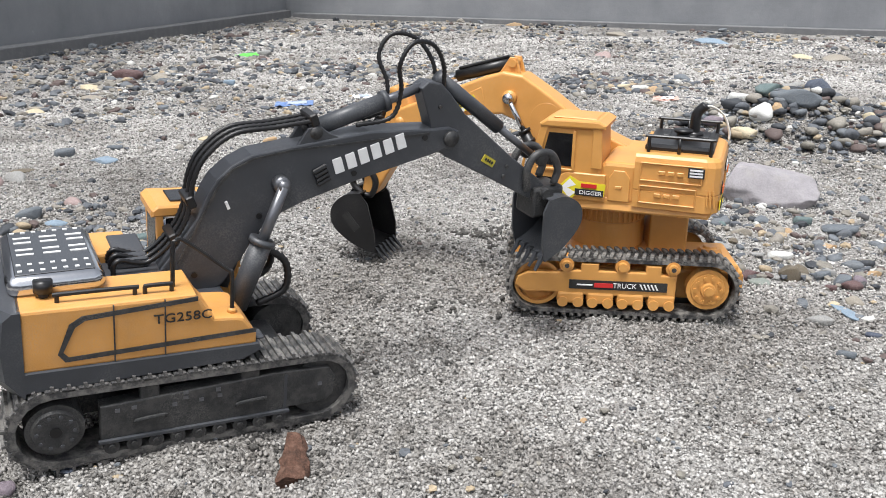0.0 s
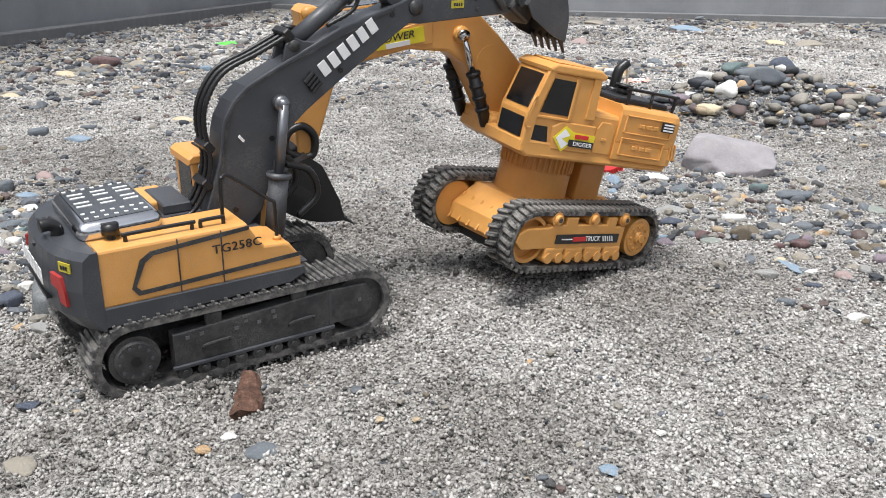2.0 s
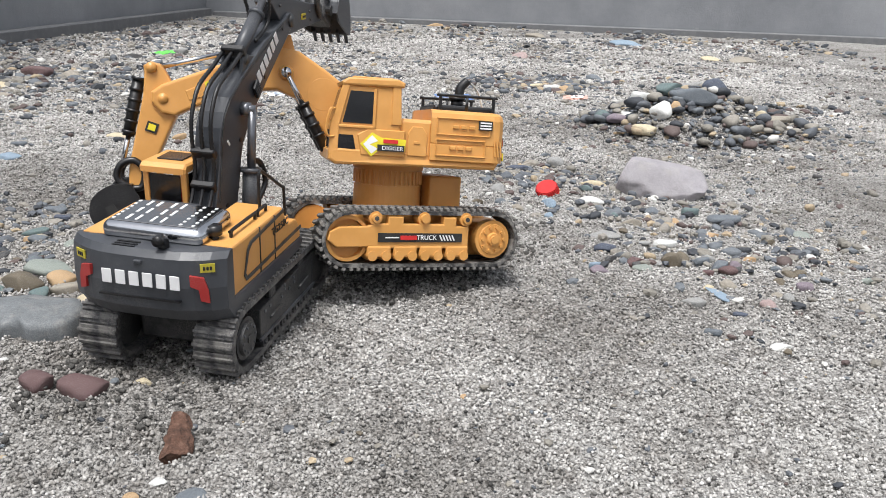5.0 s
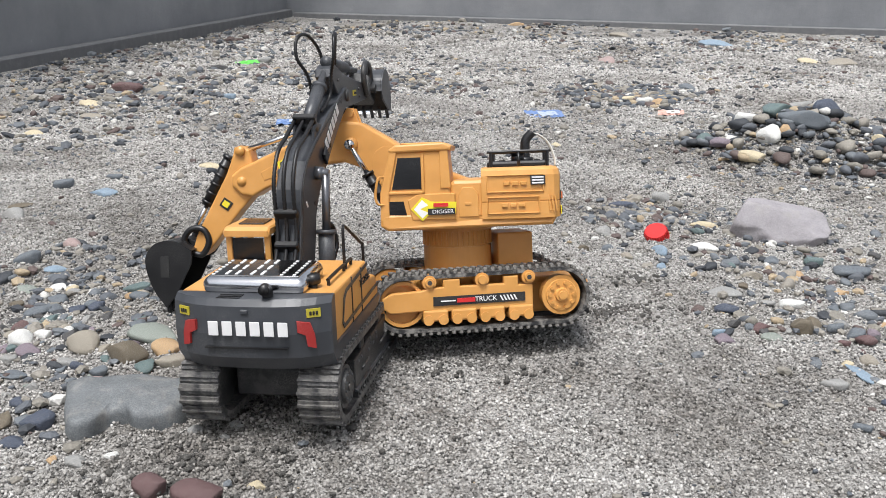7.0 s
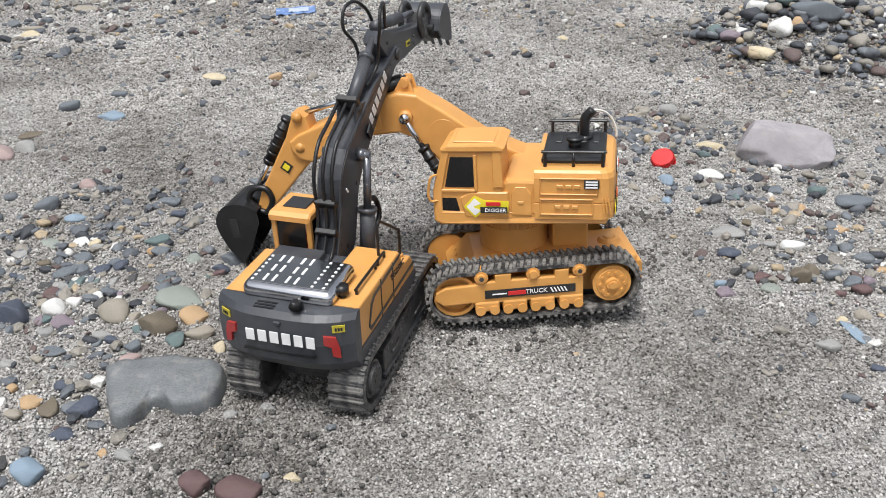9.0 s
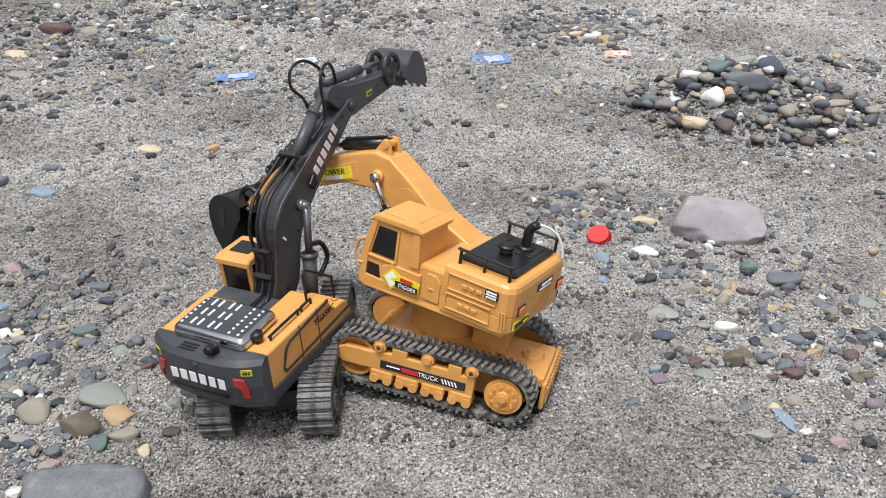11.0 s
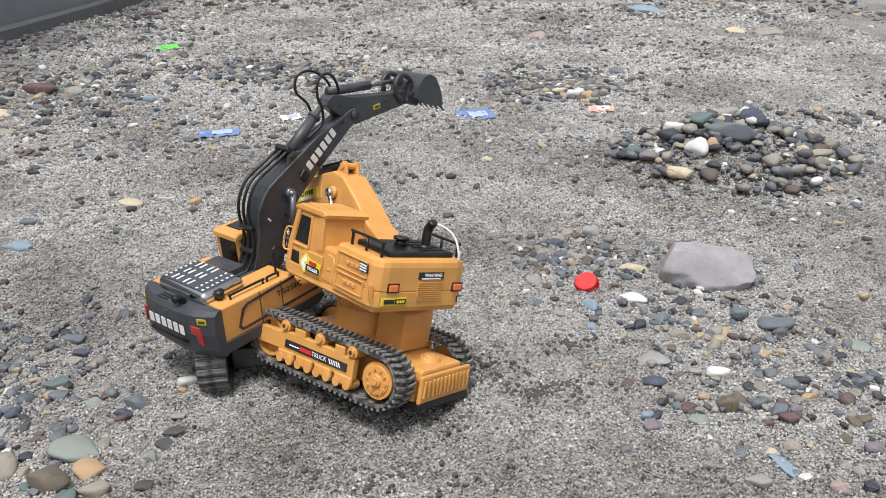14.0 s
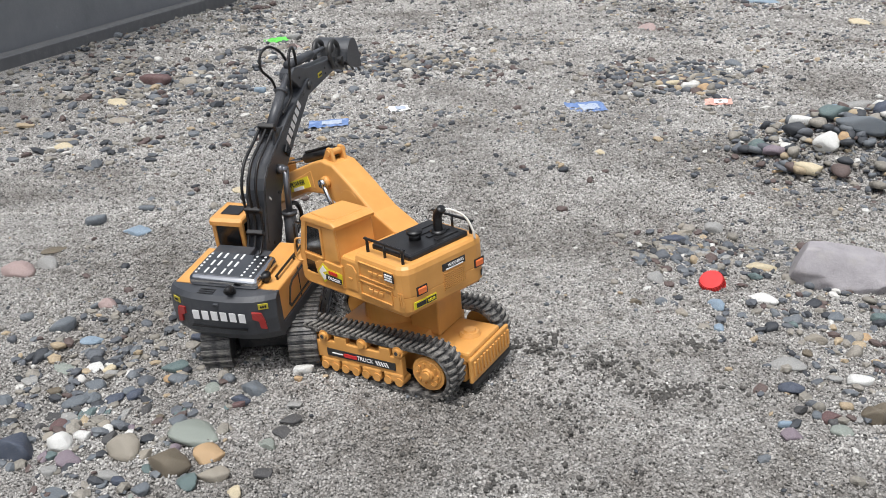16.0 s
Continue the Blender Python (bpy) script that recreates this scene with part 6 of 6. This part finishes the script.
def bark_chip():
    bm = bmesh.new()
    n, rings = 12, []
    for i in range(15):
        t = i / 14
        ring = []
        for k in range(n):
            a = 2 * math.pi * k / n
            r = 0.0095 * (1 - 0.45 * t) * (1 + 0.35 * noise.noise(Vector((math.cos(a) * 1.4, math.sin(a) * 1.4, t * 5))))
            ring.append(bm.verts.new((1.15 * r * math.cos(a), -0.019 + 0.038 * t + 0.004 * noise.noise(Vector((k * 0.9, t, 2))), 0.62 * r * math.sin(a) + 0.004)))
        rings.append(ring)
    for a, b in zip(rings, rings[1:]):
        for k in range(n):
            bm.faces.new((a[k], a[(k + 1) % n], b[(k + 1) % n], b[k]))
    bm.faces.new(rings[0][::-1])
    bm.faces.new(rings[-1])
    m, nt, b = nodes_of("rough_brown_bark")
    v = coords(nt)
    nt.links.new(ramp(nt, noise_tex(nt, v, 180.0, 6.0, 0.7), [(0.3, (0.04, 0.022, 0.015)), (0.55, (0.12, 0.06, 0.04)), (0.8, (0.24, 0.15, 0.11))]), b.inputs["Base Color"])
    b.inputs["Roughness"].default_value = 0.9
    bump(nt, b, noise_tex(nt, v, 420.0, 4.0, 0.7), 1.0, 0.002)
    return tagged(part("bark_chip", bm, m, None, "rough reddish-brown chip of bark on sand", pose(-0.082, -0.792, lie(-0.082, -0.792) + 0.005, 20, 6, 14)), "", "bark chip")


bark_chip()


# ---- movement ----
def smooth_at(rows, t):
    """A value between rows of (seconds, value), eased from row to row."""
    for (t0, a), (t1, b) in zip(rows, rows[1:]):
        if t <= t1:
            k = max(0.0, (t - t0) / (t1 - t0))
            k = k * k * (3 - 2 * k)
            return a + (b - a) * k
    return rows[-1][1]


def aim(p, q):
    """At p, with x towards q."""
    return Matrix.Translation(p) @ (Vector(q) - Vector(p)).to_track_quat("X", "Z").to_matrix().to_4x4()


def twig(x, y, length, turn):
    """A short, slightly bent piece of pale dry wood."""
    bm = bmesh.new()
    for i in range(4):
        a, b = i / 4, (i + 1) / 4
        cyl(bm, (length * (a - 0.5), 0.004 * math.sin(3 * a), 0), (length * (b - 0.5), 0.004 * math.sin(3 * b), 0), 0.0026 - 0.0012 * a, 0.0026 - 0.0012 * b, 8)
    m, nt, b = nodes_of("pale_dry_wood")
    nt.links.new(ramp(nt, noise_tex(nt, coords(nt), 260.0), [(0.3, (0.30, 0.20, 0.11)), (0.7, (0.56, 0.43, 0.28))]), b.inputs["Base Color"])
    b.inputs["Roughness"].default_value = 0.8
    return tagged(part("twig", bm, m, None, "short pale dry twig lying among pebbles", pose(x, y, lie(x, y) + 0.004, 0, 3, turn)), "", "twig")


twig(0.460, 0.375, 0.05, 14)
twig(0.730, 0.370, 0.055, -8)


def motions():
    root, bp, stick, bucket, ram, rod = amber
    walk(root, [(t, pose(x, y, z, roll, pitch, yaw)) for t, x, y, z, yaw, pitch, roll in AMBER_ROWS])
    times = [0.25 * i for i in range(65)]
    rows = {"stick": [], "bucket": [], "ram": [], "rod": []}
    for t in times:
        sm = bp @ Matrix.Translation((AMBER_REACH, 0, 0)) @ Matrix.Rotation(radians(-smooth_at(AMBER_STICK, t)), 4, "Y")
        bm = sm @ Matrix.Translation((0.086, 0, 0.002)) @ Matrix.Rotation(radians(-smooth_at(AMBER_BUCKET, t)), 4, "Y")
        a, b = bp @ Vector((0.106, 0, 0.084)), sm @ Vector((-0.0245, 0, 0.0195))
        turn = aim(a, b)
        rows["stick"].append((t, sm))
        rows["bucket"].append((t, bm))
        rows["ram"].append((t, turn))
        rows["rod"].append((t, Matrix.Translation(b - a) @ turn))
    for ob, key in ((stick, "stick"), (bucket, "bucket"), (ram, "ram"), (rod, "rod")):
        walk(ob, rows[key])
    root, boom, stick, bucket, stick_rams, boom_rams, lower = grey
    walk(root, [(t, pose(x, y, z, roll, pitch, yaw)) for t, x, y, z, yaw, pitch, roll in GREY_ROWS])
    pin = Matrix.Translation((0.015, YC, 0))
    for ob in lower:
        rest = ob.matrix_basis.copy()
        walk(ob, [(t, pin @ pose(0, 0, 0, 0, 0, a) @ pin.inverted() @ rest) for t, a in GREY_TRACKS])
    rows = {k: [] for k in ("boom", "stick", "bucket", "sa", "sb", "la", "lb", "ra", "rb")}
    for t in (0.0, 0.1, 0.2, 0.3, 0.4, 0.5, 1.6, 1.8, 2.1, 3.7, 7.0, 10.3, 16.0):
        bm = Matrix.Translation(GREY_PIVOT) @ Matrix.Rotation(radians(-smooth_at(GREY_BOOM, t)), 4, "Y")
        sm = bm @ Matrix.Translation((GREY_REACH, 0, 0)) @ Matrix.Rotation(radians(-smooth_at(GREY_STICK, t)), 4, "Y")
        km = sm @ Matrix.Translation((0.102, 0, -0.001)) @ Matrix.Rotation(radians(-smooth_at(GREY_BUCKET, t)), 4, "Y")
        rows["boom"].append((t, bm))
        rows["stick"].append((t, sm))
        rows["bucket"].append((t, km))
        a, b = bm @ Vector((0.1202, 0, 0.0462)), sm @ Vector((-0.034, 0, 0.025))
        rows["sa"].append((t, aim(a, b)))
        rows["sb"].append((t, Matrix.Translation(b - a) @ aim(a, b)))
        for u, v, y in (("la", "lb", 0.0205), ("ra", "rb", -0.0205)):
            a, b = Vector((0.058, GREY_PIVOT[1] + y, 0.076)), bm @ Vector((0.0839, y, 0.0241))
            rows[u].append((t, aim(a, b)))
            rows[v].append((t, Matrix.Translation(b - a) @ aim(a, b)))
    for ob, key in ((boom, "boom"), (stick, "stick"), (bucket, "bucket"), (stick_rams[0], "sa"), (stick_rams[1], "sb"), (boom_rams[0][0], "la"), (boom_rams[0][1], "lb"), (boom_rams[1][0], "ra"), (boom_rams[1][1], "rb")):
        walk(ob, rows[key])


# seconds, place in metres, turn, pitch and lean in degrees
AMBER_ROWS = [
    (0, 0.1516, -0.4403, 0.0018, 179.12, -0.23, -0.63),
    (0.5, 0.1374, -0.4467, 0.0041, 217.32, -2.12, -1.03),
    (1, 0.1525, -0.4368, 0.0039, 225.18, -2.27, -1.19),
    (1.5, 0.1284, -0.4719, 0.0139, 227.46, -5.89, -4.69),
    (2, 0.1045, -0.4939, 0.0228, 223.48, -10.29, -6.27),
    (2.5, 0.1063, -0.4953, 0.0269, 223.80, -14.89, -3.64),
    (3, 0.1030, -0.4908, 0.0270, 223.46, -16.27, -2.35),
    (3.5, 0.1064, -0.4639, 0.0239, 220.55, -16.97, 3.08),
    (3.7, 0.1023, -0.4734, 0.0302, 219.48, -18.02, 7.68),
    (5.8, 0.0106, -0.4232, 0.0115, 194.65, -1.22, 7.98),
    (6, 0.0103, -0.4205, 0.0128, 193.56, -1.41, 9.19),
    (6.5, 0.0018, -0.4139, 0.0132, 194.75, -0.11, 12.89),
    (7, 0.0004, -0.4066, 0.0095, 194.14, 0.45, 13.46),
    (7.5, -0.0005, -0.4052, 0.0066, 193.24, 0.91, 10.44),
    (8, 0.0031, -0.4107, 0.0074, 192.21, 1.98, 9.39),
    (8.2, 0.0063, -0.4088, 0.0067, 192.00, 2.19, 8.71),
    (10.3, 0.1080, -0.4181, -0.0020, 176.93, 0.95, 0.68),
    (10.5, 0.0764, -0.4178, -0.0039, 175.08, -1.12, 1.83),
    (11, 0.0332, -0.3920, 0.0027, 162.54, -5.78, 4.86),
    (11.5, 0.0281, -0.3787, 0.0062, 153.16, -4.59, 10.18),
    (12, 0.0265, -0.3687, 0.0065, 144.09, -5.00, 9.44),
    (12.5, 0.0246, -0.3533, 0.0060, 132.59, -2.39, 13.17),
    (13, 0.0215, -0.3478, 0.0027, 130.73, -1.78, 11.48),
    (13.5, -0.0192, -0.3340, 0.0099, 146.33, 1.59, 16.91),
    (14, -0.0412, -0.3109, 0.0050, 142.30, 0.17, 15.14),
    (14.5, -0.0593, -0.2864, 0.0018, 137.13, -0.62, 13.30),
    (15, -0.0750, -0.2730, 0.0007, 139.20, -1.23, 11.99),
    (15.5, -0.0870, -0.2716, -0.0007, 149.00, -1.34, 10.50),
    (16, -0.1282, -0.2653, -0.0053, 154.94, 3.17, -1.87),
]
AMBER_STICK = [(0, -73.5), (0.5, -70.9), (1, -70.9), (1.5, -85.0), (2, -99.4), (2.5, -113.8), (3, -115.7), (3.5, -116.6), (3.7, -118.0), (5.8, -67.5), (6, -66.7), (6.5, -64.3), (7, -63.6), (7.5, -63.3), (8, -64.1), (8.2, -64.1), (10.3, -60.0), (10.5, -58.0), (11, -53.0), (11.5, -52.9), (12, -52.8), (12.5, -52.7), (13, -52.6), (13.5, -52.5), (14, -52.4), (14.5, -52.3), (15, -52.2), (15.5, -52.1), (16, -52.0)]
AMBER_BUCKET = [(0, -42), (0.5, -34), (1.5, -32), (2.5, -48), (3.7, -50), (5.8, -14), (7, -10), (8.2, -12), (10.3, -28), (16, -30)]
GREY_ROWS = [
    (0, -0.2030, -0.7276, 0.0111, 31.85, 2.90, 5.24),
    (0.5, -0.2057, -0.7209, 0.0033, 31.27, 2.69, 2.41),
    (1, -0.2043, -0.7203, 0.0032, 30.82, 2.38, 2.45),
    (1.5, -0.1672, -0.7081, 0.0039, 29.77, -1.29, 1.25),
    (2, -0.1448, -0.6953, 0.0060, 36.70, -1.77, 2.98),
    (2.5, -0.1203, -0.6762, 0.0065, 38.32, -3.61, 3.41),
    (3, -0.1073, -0.6674, 0.0071, 40.84, -3.95, 3.29),
    (3.5, -0.0961, -0.6499, 0.0070, 46.81, -4.04, 3.17),
    (3.7, -0.0939, -0.6410, 0.0059, 50.06, -4.72, 2.78),
    (5.8, -0.1254, -0.5757, 0.0071, 85.40, 0.77, 0.73),
    (6, -0.1289, -0.5695, 0.0089, 84.34, 1.92, 0.65),
    (6.5, -0.1366, -0.5661, 0.0087, 85.53, 4.20, -1.20),
    (7, -0.1386, -0.5596, 0.0076, 84.53, 5.11, -3.14),
    (7.5, -0.1411, -0.5541, 0.0048, 84.89, 4.23, -1.59),
    (8, -0.1393, -0.5510, 0.0033, 85.14, 3.15, -1.29),
    (8.2, -0.1366, -0.5452, 0.0003, 85.47, 2.47, -1.11),
    (10.3, -0.1273, -0.4821, -0.0020, 58.42, -1.50, -1.68),
    (10.5, -0.1297, -0.4602, -0.0013, 62.81, -3.95, -2.59),
    (11, -0.1357, -0.4211, -0.0020, 64.86, -3.73, -2.52),
    (11.5, -0.1358, -0.3888, -0.0020, 63.68, -1.02, -0.94),
    (12, -0.1363, -0.3517, -0.0008, 61.04, -0.69, 0.78),
    (12.5, -0.1362, -0.3127, -0.0014, 60.64, -0.48, 0.69),
    (13, -0.1397, -0.2984, -0.0020, 55.15, -1.32, 0.69),
    (13.5, -0.1558, -0.2793, -0.0020, 49.02, -2.62, -0.36),
    (14, -0.1691, -0.2448, -0.0020, 50.28, -3.22, -1.21),
    (14.5, -0.1793, -0.2068, -0.0020, 47.18, -4.29, -0.53),
    (15, -0.1978, -0.1987, -0.0020, 48.91, -4.82, -0.72),
    (15.5, -0.2243, -0.2218, -0.0020, 59.98, -5.30, -1.72),
    (16, -0.2933, -0.2261, -0.0020, 80.47, -6.30, -1.39),
]
# turn of the tracks under the house
GREY_TRACKS = [(0, 0), (5.8, 0), (8.2, 0), (10.3, 12), (10.5, 16), (11, 25), (11.5, 31), (12, 35), (12.5, 37), (13, 42), (13.5, 46), (14, 46), (14.5, 48), (15, 46), (15.5, 36), (16, 16)]
GREY_BOOM = [(0, 22.4), (0.45, 38.0), (16, 38.0)]
GREY_STICK = [(0, -50.5), (0.45, -38.8), (16, -38.8)]
GREY_BUCKET = [(0, -58), (0.45, -50), (1.6, -50), (2.1, -36), (3.7, -33), (10.3, -23), (16, -23)]

motions()
